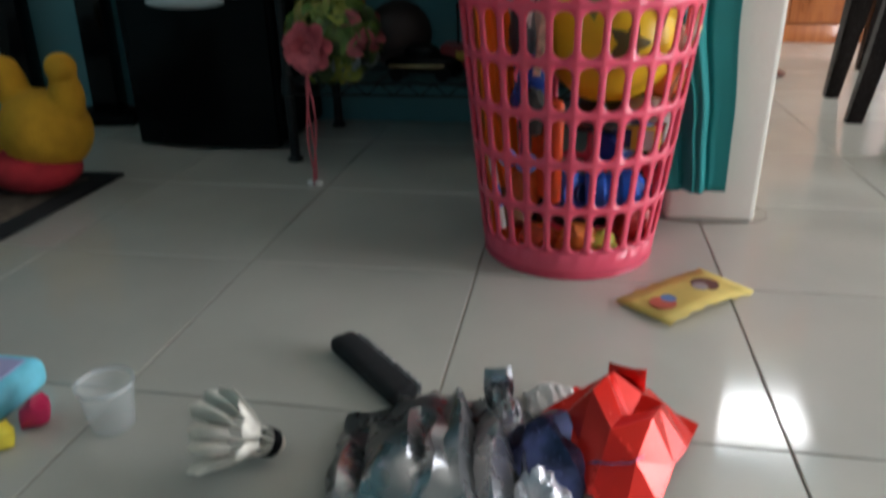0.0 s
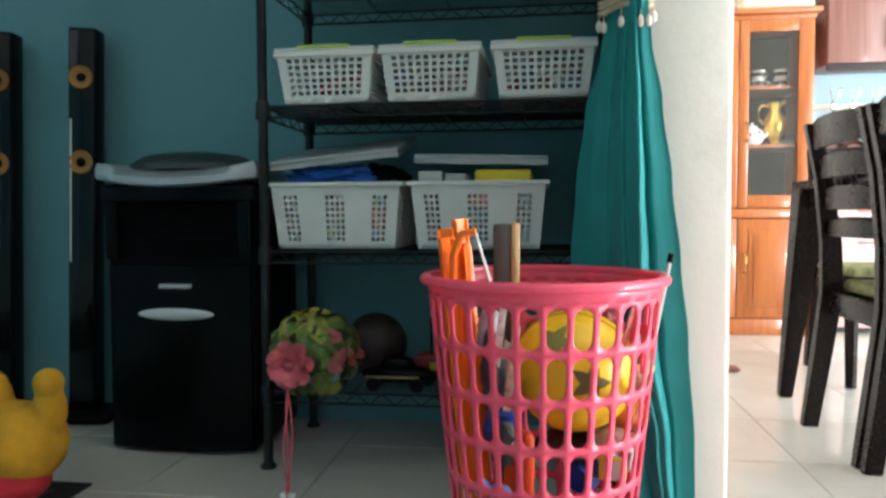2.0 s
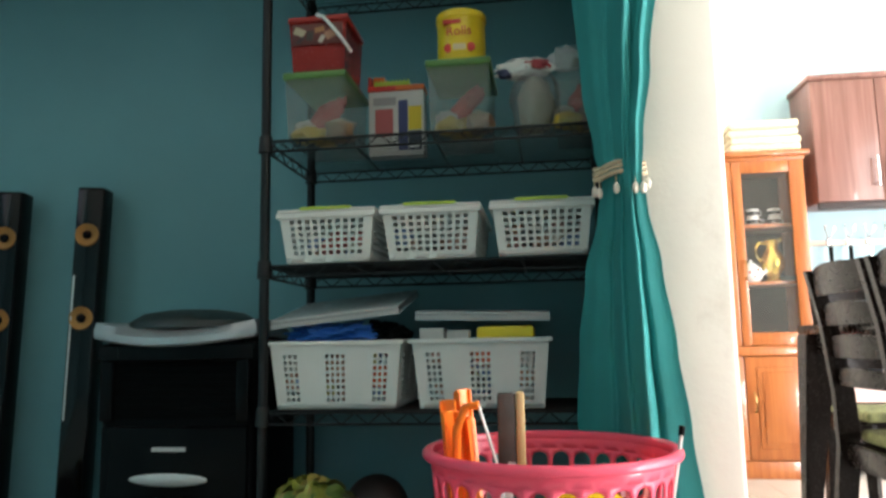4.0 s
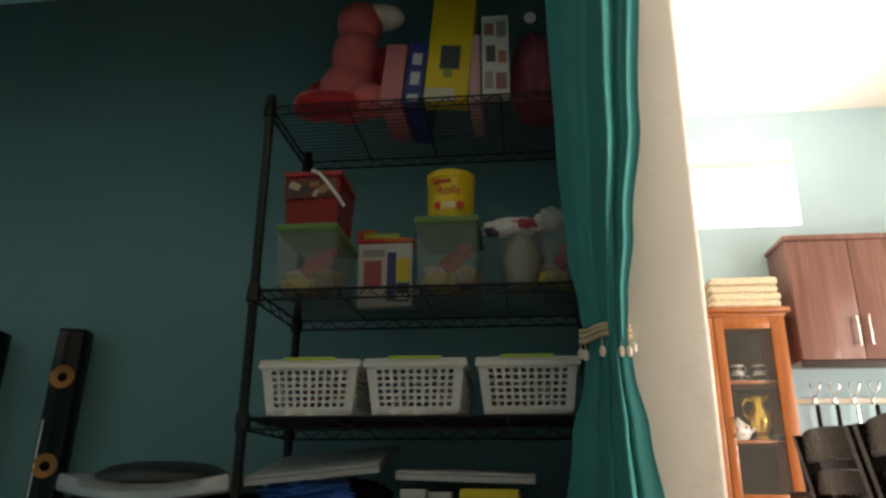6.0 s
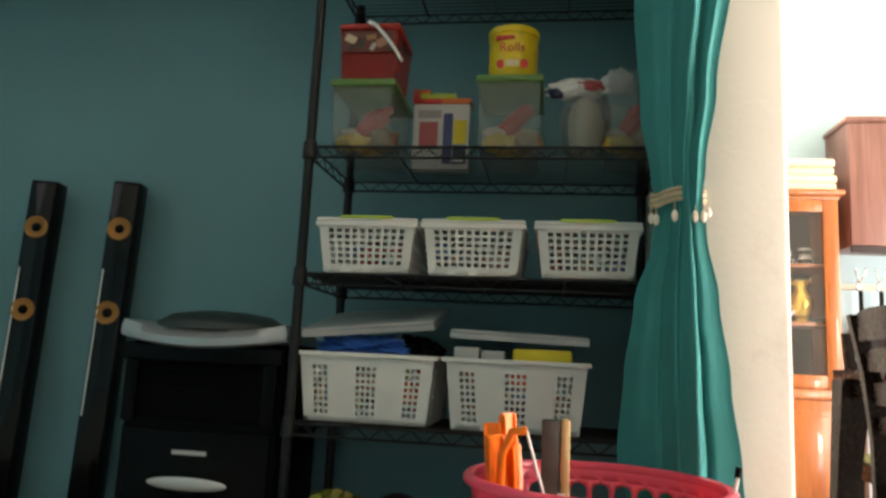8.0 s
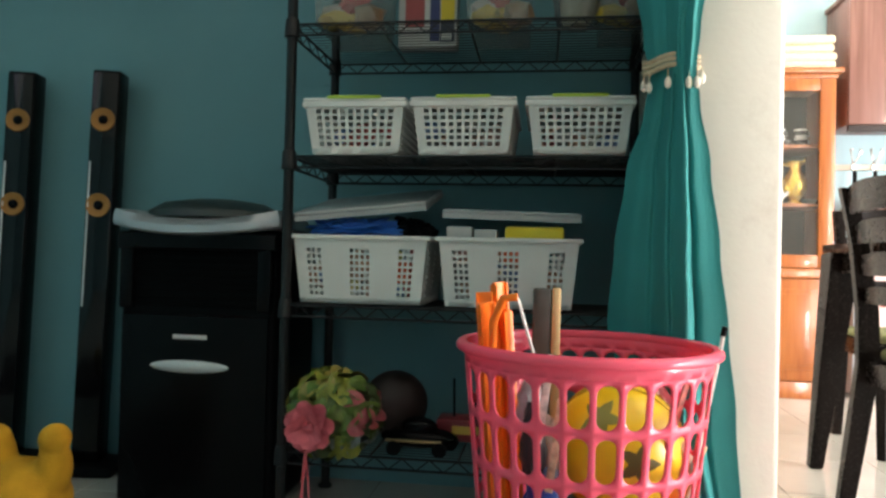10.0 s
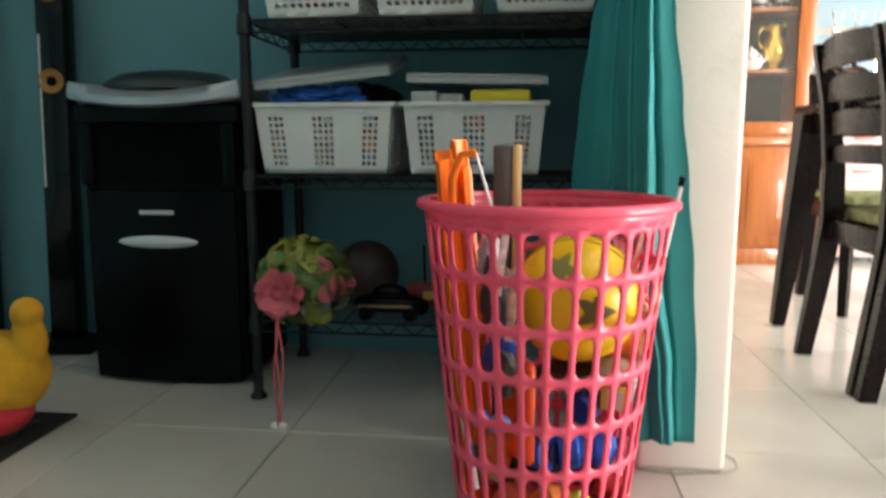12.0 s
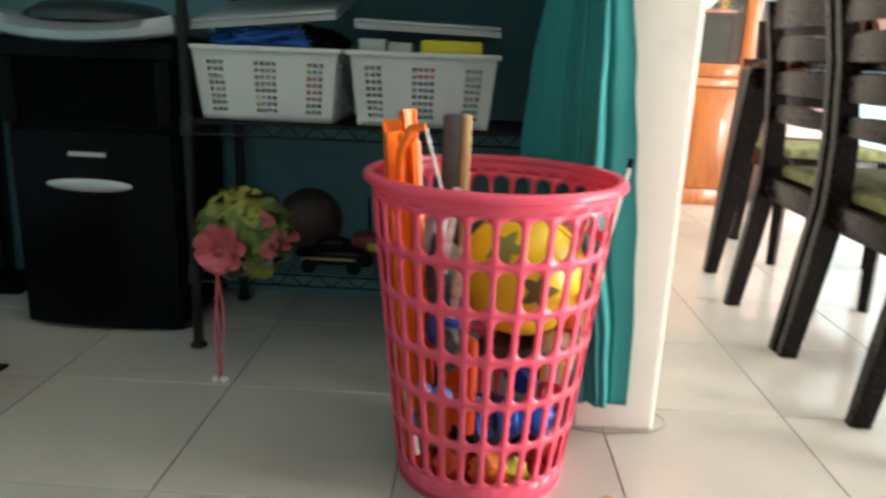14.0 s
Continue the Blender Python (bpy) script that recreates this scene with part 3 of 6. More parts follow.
def tower_speaker(at, turn):
    th = thing("tower_speaker", at, "slim glossy black tower speaker with orange cones", "speaker", "tower speakers", turn)
    W, D, Hs = 0.084, 0.072, 1.222
    bm = nb()
    box(bm, -W / 2, W / 2, 0, D, 0.03, Hs, bevel=0.006)
    part("cabinet", bm, BLACK, th)
    part("base", bx(-0.10, 0.10, -0.06, 0.11, 0.0, 0.029, bevel=0.008), BLACKM, th)
    part("fascia", bx(-W / 2 + 0.004, W / 2 - 0.004, -0.007, -0.001, 0.06, Hs - 0.01, bevel=0.003), mat("black_lacquer", (0.004, 0.004, 0.005), 0.10, vary=0.1, bump=0.02, spec=0.3), th)
    for z in (1.068, 0.808):
        m = Matrix.Translation((0, -0.008, z)) @ Matrix.Rotation(radians(90), 4, "X")
        d = part("driver", lathe(nb(), [(0.036, 0.0), (0.036, 0.003), (0.033, 0.005), (0.029, 0.003), (0.015, -0.001), (0.0, -0.001)], 28, m=m, cap=False), COPPER, th, "orange cone with dark centre")
        part("dust_cap", lathe(nb(), [(0.014, 0.0), (0.012, 0.005), (0.006, 0.008), (0.0, 0.009)], 20, m=m, cap=False), BLACK, d)
    # pale strip added as the window's reflection on the glossy front edge
    for x in (-W / 2 + 0.012,):
        part("trim", rod(nb(), (x, -0.009, 0.50), (x, -0.009, 0.94), 0.003, n=8), mat("painted_glint", (0.80, 0.80, 0.80), 0.35, metal=0.4, vary=0.03), th, "thin pale strip imitating a reflection")
    return th


s1 = tower_speaker((-1.405, 1.985, 0), 12)
s1.matrix_world = pose(-1.434, 1.985, 0.003, 0, 1.6, 12)
copy_thing(s1, pose(-1.719, 1.985, 0.003, 0, 1.6, 12))


def curtain():
    """A tied-back curtain: folds gather at the tie and spread above and below."""
    th = thing("curtain", (0, 0, 0), "teal cloth curtain tied back beside the wall", "curtain")
    bm = nb()
    levels = [  # z, left x, right x, y of the middle, depth of folds
        (0.070, 0.170, 0.292, 1.345, 0.016), (0.20, 0.150, 0.290, 1.345, 0.020), (0.40, 0.095, 0.277, 1.355, 0.026), (0.55, 0.065, 0.262, 1.365, 0.030),
        (0.70, 0.075, 0.245, 1.375, 0.030), (0.85, 0.092, 0.226, 1.385, 0.026), (0.97, 0.120, 0.205, 1.39, 0.018), (1.035, 0.130, 0.198, 1.39, 0.012),
        (1.10, 0.118, 0.204, 1.39, 0.017), (1.25, 0.100, 0.225, 1.385, 0.024), (1.50, 0.088, 0.258, 1.38, 0.028), (1.90, 0.080, 0.285, 1.375, 0.030), (2.05, 0.078, 0.29, 1.37, 0.030)]
    NU, NZ = 150, 110
    pleats_low = ((0.16, 0.08, -0.8), (0.36, 0.045, 1.3), (0.47, 0.035, -1.3), (0.62, 0.06, -1.4), (0.70, 0.03, 0.9))
    pleats_high = ((0.16, 0.09, -0.8), (0.42, 0.05, 1.2), (0.55, 0.045, -1.3), (0.72, 0.045, 1.3), (0.84, 0.03, -0.8))
    def at(z):
        for a, b in zip(levels, levels[1:]):
            if z <= b[0] + 1e-6:
                f = (z - a[0]) / (b[0] - a[0])
                f = f * f * (3 - 2 * f)
                return [p + (q - p) * f for p, q in zip(a[1:], b[1:])]
        return levels[-1][1:]
    cols = []
    for j in range(NZ + 1):
        z = 0.070 + (2.05 - 0.070) * j / NZ
        xl, xr, ym, dp = at(z)
        row = []
        for i in range(NU + 1):
            u = i / NU
            w = u + 0.018 * math.sin(9 * u + 2.1 * z)
            fold = 0.45 * math.sin(2 * math.pi * 1.4 * w + 0.7 * math.sin(2.3 * z))
            for centre, width, deep in (pleats_low if z < 1.038 else pleats_high):
                wander = centre + 0.02 * math.sin(3.1 * z + 17 * centre)
                fold += deep * math.exp(-((u - wander) / width) ** 2)
            fold += 0.10 * math.sin(2 * math.pi * 3.1 * w + 1.9 * z) * (1.0 - 0.6 * u) + 0.35 * noise.noise((4.5 * u, 1.1 * z, 2.0))
            x = xl + (xr - xl) * u
            row.append(bm.verts.new((x, 1.318 + 1.6 * max(0.0, 0.182 - x) + dp * 0.5 * fold, z)))
        cols.append(row)
    for a, b in zip(cols, cols[1:]):
        for i in range(NU):
            bm.faces.new((a[i], a[i + 1], b[i + 1], b[i]))
    solid(part("cloth", bm, CURT, th), 0.0012)
    straw = mat("straw_tie", (0.55, 0.45, 0.30), 0.8, vary=0.25, scale=40, bump=0.6)
    bm = nb()
    pts = [(0.160 + 0.046 * math.cos(a), 1.370 - 0.5 * 0.046 * math.cos(a) + 0.028 * math.sin(a), 1.038 + 0.004 * math.sin(3 * a)) for a in [2 * math.pi * k / 40 for k in range(41)]]
    tube(bm, pts, 0.0048, 10)
    tube(bm, [(x, y, z + 0.011) for x, y, z in pts], 0.0042, 10)
    tube(bm, [(x, y, z + 0.020) for x, y, z in pts], 0.0038, 10)
    tie = part("tie", bm, straw, th, "straw-coloured corded tie with shells")
    rnd = random.Random(3)
    for x, y in ((0.112, 1.378), (0.120, 1.366), (0.150, 1.338), (0.184, 1.322), (0.198, 1.320), (0.208, 1.328)):
        drop = rnd.uniform(0.010, 0.026)
        part("shell", ball(nb(), (x, y - 0.004, 1.022 - drop), 0.0075, 0.85, 0.6, 1.5, 12, 10), mat("cream_shell", (0.75, 0.68, 0.58), 0.3), tie)
        part("thread", rod(nb(), (x, y - 0.003, 1.032), (x, y - 0.004, 1.030 - drop), 0.0012, n=5), straw, tie)
    return th


curtain()

# ---- things: kitchen and dining ----
GLASS = mat("cabinet_glass", (0.25, 0.26, 0.24), 0.05, vary=0.02, bump=0.0, alpha=0.10, spec=0.3)
BROWN = wood("brown_laminate", (0.16, 0.075, 0.06), (0.23, 0.115, 0.095), 0.4, 4.0, 2, 0.15)


def china_cabinet():
    X0, X1, Y0, Y1, HC = 0.62, 1.378, 3.88, 4.24, 1.678
    th = thing("china_cabinet", (0, 0, 0), "cherry wood china cabinet with glass upper doors", "cabinet")
    bm = nb()
    box(bm, X0, X0 + 0.02, Y0, Y1, 0.09, HC - 0.04)
    box(bm, X1 - 0.02, X1, Y0, Y1, 0.09, HC - 0.04)
    for z in (0.09, 0.635, HC - 0.06):
        box(bm, X0 + 0.0205, X1 - 0.0205, Y0 + 0.002, Y1 - 0.013, z, z + 0.02)
    part("body", bm, CHERRY, th)
    part("back_panel", bx(X0 + 0.0205, X1 - 0.0205, Y1 - 0.012, Y1, 0.09, HC - 0.04), mat("dark_back_panel", (0.07, 0.05, 0.035), 0.5), th, "dark brown back panel")
    part("plinth", bx(X0 - 0.012, X1 + 0.012, Y0 - 0.012, Y1, 0.0, 0.089, bevel=0.006), CHERRY, th)
    part("waist_rail", bx(X0 - 0.010, X1 + 0.010, Y0 - 0.030, Y0 - 0.001, 0.615, 0.665, bevel=0.008), CHERRY, th)
    bm = nb()
    box(bm, X0 - 0.012, X1 + 0.012, Y0 - 0.012, Y1, HC - 0.039, HC - 0.015, bevel=0.005)
    box(bm, X0 - 0.035, X1 + 0.035, Y0 - 0.035, Y1, HC - 0.0145, HC + 0.012, bevel=0.008)
    part("cornice", bm, CHERRY, th)
    for z in (0.985, 1.29):
        part("shelf", bx(X0 + 0.021, X1 - 0.021, Y0 + 0.03, Y1 - 0.014, z, z + 0.016, bevel=0.002), CHERRY, th)
    XM = 1.010
    for a, b, hx, wl, wr in ((X0 + 0.002, XM - 0.002, XM - 0.04, 0.075, 0.048), (XM + 0.002, X1 - 0.002, XM + 0.04, 0.048, 0.075)):
        bm = nb()
        for q in ((a, a + wl, 0.668, HC - 0.042), (b - wr, b, 0.668, HC - 0.042), (a + wl + 0.0005, b - wr - 0.0005, 0.668, 0.735), (a + wl + 0.0005, b - wr - 0.0005, HC - 0.105, HC - 0.042)):
            box(bm, q[0], q[1], Y0 - 0.022, Y0 - 0.001, q[2], q[3], bevel=0.004)
        d = part("glass_door", bm, CHERRY, th)
        p = part("pane", bx(a + wl - 0.005, b - wr + 0.005, Y0 - 0.013, Y0 - 0.010, 0.73, HC - 0.10), GLASS, d, "clear glass pane")
        p.visible_shadow = False
        bm = nb()
        box(bm, a, b, Y0 - 0.020, Y0 - 0.001, 0.095, 0.612, bevel=0.004)
        d2 = part("door", bm, CHERRY, th)
        part("panel", bx(a + 0.055, b - 0.055, Y0 - 0.027, Y0 - 0.0205, 0.15, 0.56, bevel=0.003), CHERRY, d2)
        part("field", bx(a + 0.080, b - 0.080, Y0 - 0.033, Y0 - 0.0272, 0.175, 0.535, bevel=0.003), CHERRY, d2)
        for dd, z in ((d, 1.06), (d2, 0.38)):
            bm = nb()
            tube(bm, [(hx, Y0 - 0.022, z - 0.05), (hx, Y0 - 0.040, z - 0.035), (hx, Y0 - 0.046, z), (hx, Y0 - 0.040, z + 0.035), (hx, Y0 - 0.022, z + 0.05)], 0.005, 8)
            part("handle", bm, mat("aged_brass", (0.35, 0.22, 0.09), 0.35, metal=1.0), dd, "curved aged brass pull")
    return th


china_cabinet()
PORC = mat("white_porcelain", (0.78, 0.77, 0.74), 0.15, vary=0.04)
GOLD = mat("gold_glaze", (0.75, 0.52, 0.10), 0.22, metal=0.75, vary=0.15, scale=30)


def jug(at):
    th = thing("jug", at, "gold glazed ornamental jug on the cabinet shelf", "jug")
    part("body", lathe(nb(), [(0.0, 0.0), (0.040, 0.0), (0.042, 0.008), (0.030, 0.02), (0.034, 0.035), (0.058, 0.075), (0.062, 0.11), (0.050, 0.15), (0.030, 0.175), (0.028, 0.205), (0.040, 0.225), (0.036, 0.225), (0.022, 0.2), (0.0, 0.195)], 28, cap=False), GOLD, th)
    part("handle", tube(nb(), [(-0.028, 0, 0.205), (-0.062, 0, 0.215), (-0.082, 0, 0.185), (-0.078, 0, 0.14), (-0.058, 0, 0.11)], 0.007), GOLD, th)
    part("spout", tube(nb(), [(0.028, 0, 0.208), (0.045, 0, 0.225), (0.055, 0, 0.235)], 0.010), GOLD, th)
    return th


jug((1.225, 3.99, 1.001))


def teapot(at):
    th = thing("teapot", at, "white porcelain teapot with red flower spots", "teapot")
    part("body", lathe(nb(), [(0.0, 0.0), (0.035, 0.0), (0.055, 0.02), (0.062, 0.045), (0.052, 0.075), (0.03, 0.09), (0.0, 0.092)], 26, cap=False), PORC, th)
    part("lid", lathe(nb(), [(0.03, 0.0905), (0.026, 0.1), (0.008, 0.106), (0.011, 0.116), (0.0, 0.122)], 18, cap=False), PORC, th)
    part("spout", tube(nb(), [(0.05, 0, 0.035), (0.075, 0, 0.055), (0.09, 0, 0.085)], 0.009), PORC, th)
    part("handle", tube(nb(), [(-0.05, 0, 0.07), (-0.085, 0, 0.07), (-0.09, 0, 0.045), (-0.055, 0, 0.025)], 0.006), PORC, th)
    for x, z in ((-0.02, 0.05), (0.022, 0.062), (0.005, 0.03)):
        part("flower", ball(nb(), (x, -0.056, z), 0.009, 1, 0.3, 1, 10, 8), mat("red_flower_glaze", (0.55, 0.08, 0.06), 0.3), th, "small painted red flower")
    return th


teapot((1.105, 3.965, 1.001))


def cup(at, name="cup", label="small white cup with a dark band", mtl=None):
    th = thing(name, at, label, "cup", "cups in the cabinet")
    part("body", lathe(nb(), [(0.0, 0.0), (0.022, 0.0), (0.030, 0.012), (0.034, 0.045), (0.031, 0.045), (0.026, 0.014), (0.0, 0.006)], 20, cap=False), mtl or PORC, th)
    part("band", lathe(nb(), [(0.0325, 0.012), (0.0350, 0.034)], 20, cap=False), mat("dark_glaze", (0.03, 0.03, 0.03), 0.2), th)
    part("handle", tube(nb(), [(0.032, 0, 0.036), (0.05, 0, 0.034), (0.05, 0, 0.014), (0.03, 0, 0.012)], 0.004), mtl or PORC, th)
    return th


c0 = cup((1.145, 4.0, 1.3065))
for x, y, z in ((1.145, 4.0, 1.3535), (1.255, 4.0, 1.3065), (1.255, 4.0, 1.3535), (1.20, 4.09, 1.3065)):
    copy_thing(c0, pose(x, y, z, 0, 0, 20))
single("plate", lathe(nb(), [(0.0, 0.0), (0.07, 0.0), (0.12, 0.018), (0.117, 0.021), (0.07, 0.006), (0.0, 0.006)], 32, cap=False), PORC, "white porcelain plate on the cabinet floor", "plate", (1.19, 4.04, 0.656))
single("bowl", lathe(nb(), [(0.0, 0.0), (0.025, 0.0), (0.05, 0.03), (0.047, 0.03), (0.0, 0.006)], 24, cap=False), mat("grey_glass_bowl", (0.3, 0.32, 0.3), 0.15), "small grey glass bowl on the shelf", "bowl", (1.305, 4.03, 1.0015))


def towel_stack(at):
    th = thing("towel_stack", at, "folded cream towel stack on the china cabinet", "towels")
    cl = mat("cream_terry_cloth", (0.62, 0.54, 0.38), 0.95, vary=0.2, scale=60, bump=1.0, bscale=260)
    for k in range(4):
        bm = nb()
        box(bm, -0.18, 0.18, 0, 0.26, 0.042 * k, 0.042 * k + 0.0415, bevel=0.016, seg=4)
        for v in bm.verts:
            v.co += Vector((0.008 * math.sin(17 * v.co.y + k * 2), 0.006 * math.sin(19 * v.co.x + 3 * k), 0.003 * math.sin(23 * v.co.x + k)))
        part("towel", bm, cl, th)
    return th


towel_stack((1.195, 3.86, 1.6905))


def wall_cabinet():
    X0, X1, Y0, Y1, Z0, Z1 = 1.462, 2.45, 3.93, 4.245, 1.412, 2.08
    th = thing("wall_cabinet", (0, 0, 0), "brown laminate kitchen wall cabinet with steel handles", "cabinet")
    part("body", bx(X0, X1, Y0 + 0.021, Y1, Z0, Z1, bevel=0.003), BROWN, th)
    part("cornice", bx(X0 - 0.012, X1, Y0 - 0.014, Y1, Z1 + 0.001, Z1 + 0.03, bevel=0.006), BROWN, th)
    part("light_rail", bx(X0 + 0.004, X1, Y0 + 0.004, Y0 + 0.03, Z0 - 0.035, Z0 - 0.001, bevel=0.003), mat("dark_rail", (0.03, 0.02, 0.02), 0.5), th)
    w = (X1 - X0) / 3
    for k in range(3):
        a, b = X0 + k * w + 0.002, X0 + (k + 1) * w - 0.002
        d = part("door", bx(a, b, Y0, Y0 + 0.02, Z0 + 0.002, Z1 - 0.002, bevel=0.003), BROWN, th)
        hx = b - 0.028 if k % 2 == 0 else a + 0.028
        bm = nb()
        rod(bm, (hx, Y0 - 0.028, Z0 + 0.07), (hx, Y0 - 0.028, Z0 + 0.23), 0.006, n=12)
        for z in (Z0 + 0.09, Z0 + 0.21):
            rod(bm, (hx, Y0 - 0.028, z), (hx, Y0 - 0.0005, z), 0.004, n=8)
        part("handle", bm, CHROME, d, "brushed steel bar handle")
    return th


wall_cabinet()


def hook_rail():
    th = thing("hook_rail", (0, 0, 0), "cream rail with chrome double hooks on the kitchen wall", "hook rail")
    part("rail", bx(1.50, 2.45, 4.225, 4.249, 1.215, 1.245, bevel=0.003), mat("cream_rail", (0.66, 0.62, 0.52), 0.5), th)
    xs = [1.60 + 0.104 * k for k in range(8)]
    for x in xs:
        bm = nb()
        box(bm, x - 0.008, x + 0.008, 4.220, 4.2245, 1.21, 1.25, bevel=0.002)
        for s in (-1, 1):
            tube(bm, [(x, 4.219, 1.245), (x + s * 0.010, 4.20, 1.265), (x + s * 0.022, 4.185, 1.295), (x + s * 0.026, 4.180, 1.318)], 0.0042, 8)
            ball(bm, (x + s * 0.026, 4.180, 1.320), 0.007, u=10, v=8)
        tube(bm, [(x, 4.219, 1.22), (x, 4.195, 1.205), (x, 4.185, 1.215), (x, 4.183, 1.228)], 0.0042, 8)
        part("hook", bm, CHROME, th)
    return xs


HX = hook_rail()


def pan(x, r):
    th = thing("frying_pan", (x, 4.19, 1.21), "dark frying pan hanging from a chrome hook", "pan", "pans on the hook rail")
    bm = nb()
    box(bm, -0.011, 0.011, -0.008, 0.008, -0.17, -0.005, bevel=0.005)
    part("handle", bm, BLACKM, th)
    m = Matrix.Translation((0, 0.012, -0.17 - r)) @ Matrix.Rotation(radians(90), 4, "X")
    part("pan", lathe(nb(), [(0.0, 0.0), (r * 0.8, 0.0), (r, 0.03), (r - 0.004, 0.032), (r * 0.78, 0.005), (0.0, 0.005)], 32, m=m, cap=False), mat("worn_pan_metal", (0.10, 0.05, 0.035), 0.4, metal=0.5), th)
    return th


for k, r in ((0, 0.085), (1, 0.10), (3, 0.09), (4, 0.11), (5, 0.09)):
    pan(HX[k], r)


def ladle(x):
    th = thing("ladle", (x, 4.19, 1.21), "steel ladle hanging from a chrome hook", "ladle")
    part("handle", bx(-0.007, 0.007, -0.002, 0.002, -0.22, -0.005, bevel=0.001), CHROME, th)
    part("bowl", ball(nb(), (0, 0.004, -0.245), 0.035, 1, 0.45, 1, 16, 10), CHROME, th)
    return th


ladle(HX[2])
ladle(HX[6])

# high window over the kitchen
th = thing("window_1", (0, 0, 0), "high kitchen window in a white frame", "window", kind="structure")
WF = mat("white_window_frame", (0.75, 0.75, 0.72), 0.4)
part("window_frame", bx(TX0, TX1, WY1 + 0.03, WY1 + 0.07, TZ0 + 0.40, TZ0 + 0.46, bevel=0.004), WF, th)
for a, b in ((TZ0 + 0.002, TZ0 + 0.399), (TZ0 + 0.461, TZ1 - 0.002)):
    p = part("pane", bx(TX0 + 0.003, TX1 - 0.003, WY1 + 0.045, WY1 + 0.05, a, b), mat("window_glass", (0.95, 0.97, 0.97), 0.03, vary=0.01, bump=0, alpha=0.08), th)
    p.visible_shadow = False
single("backdrop", bx(-1.0, 4.5, 6.2, 6.22, 0.5, 6.0), mat("bright_hazy_sky", (1.0, 0.98, 0.93), 0.9, emit=25.0, vary=0.03, scale=0.5), "bright hazy sky beyond the window", "sky", kind="structure")


def dining_chair(at, turn):
    """A ladder-back chair that faces its own +y; its back stands at y = 0."""
    th = thing("dining_chair", at, "dark-stained ladder-back dining chair with olive patterned seat", "chair", "dining chairs", turn)
    W, D = 0.40, 0.36
    def post(x):
        bm = nb()
        prof = [(-0.055, 0.0, 0.022), (-0.030, 0.18, 0.025), (0.0, 0.40, 0.030), (-0.004, 0.55, 0.028), (-0.028, 0.74, 0.023), (-0.064, 0.905, 0.019)]
        rings = []
        for y, z, hd in prof:
            rings.append([bm.verts.new(p) for p in ((x - 0.017, y - hd, z), (x + 0.017, y - hd, z), (x + 0.017, y + hd, z), (x - 0.017, y + hd, z))])
        for a, b in zip(rings, rings[1:]):
            for k in range(4):
                bm.faces.new((a[k], a[(k + 1) % 4], b[(k + 1) % 4], b[k]))
        bm.faces.new(rings[0])
        bm.faces.new(rings[-1])
        bmesh.ops.bevel(bm, geom=[e for e in bm.edges if abs(e.verts[0].co.z - e.verts[1].co.z) > 0.05], offset=0.004, segments=2, affect="EDGES")
        part("back_post", bm, DARKWOOD, th)
    post(-W / 2 + 0.017)
    post(W / 2 - 0.017)
    for z, y, hh in ((0.866, -0.055, 0.038), (0.770, -0.034, 0.027), (0.680, -0.018, 0.027), (0.595, -0.008, 0.020)):
        bm = nb()
        n = 10
        ring = []
        for i in range(n + 1):
            u = -1 + 2 * i / n
            xx = u * (W / 2 - 0.034)
            bow = -0.020 * (1 - u * u)
            ring.append([bm.verts.new((xx, y + bow + dy, z + dz + 0.010 * (1 - u * u) * (1 if dz > 0 else 0))) for dy, dz in ((-0.009, -hh), (0.009, -hh), (0.006, hh), (-0.012, hh))])
        for a, b in zip(ring, ring[1:]):
            for k in range(4):
                bm.faces.new((a[k], a[(k + 1) % 4], b[(k + 1) % 4], b[k]))
        bm.faces.new(ring[0])
        bm.faces.new(ring[-1])
        part("slat", bm, DARKWOOD, th)
    for x in (-W / 2 + 0.022, W / 2 - 0.022):
        bm = nb()
        rod(bm, (x, D - 0.01, 0.0), (x, D - 0.02, 0.40), 0.020, 0.028, 4)
        part("front_leg", bm, DARKWOOD, th)
    bm = nb()
    for q in ((-W / 2 + 0.036, W / 2 - 0.036, -0.012, 0.010), (-W / 2 + 0.036, W / 2 - 0.036, D - 0.04, D - 0.018)):
        box(bm, q[0], q[1], q[2], q[3], 0.345, 0.408, bevel=0.003)
    for x in (-W / 2 + 0.004, W / 2 - 0.026):
        box(bm, x, x + 0.022, 0.032, D - 0.042, 0.345, 0.408, bevel=0.003)
    part("seat_frame", bm, DARKWOOD, th)
    bm = nb()
    box(bm, -W / 2 + 0.006, W / 2 - 0.006, 0.034, D + 0.015, 0.409, 0.445, bevel=0.016, seg=4)
    part("seat", bm, mat("olive_patterned_cloth", (0.16, 0.17, 0.07), 0.85, vary=0.5, scale=28, bump=0.5, bscale=300), th, "olive green patterned seat pad")
    return th


ch = dining_chair((0.858, 2.020, 0), -90)
copy_thing(ch, pose(0.862, 1.612, 0, 0, 0, -90))
copy_thing(ch, pose(1.30, 3.06, 0, 0, 0, 180))


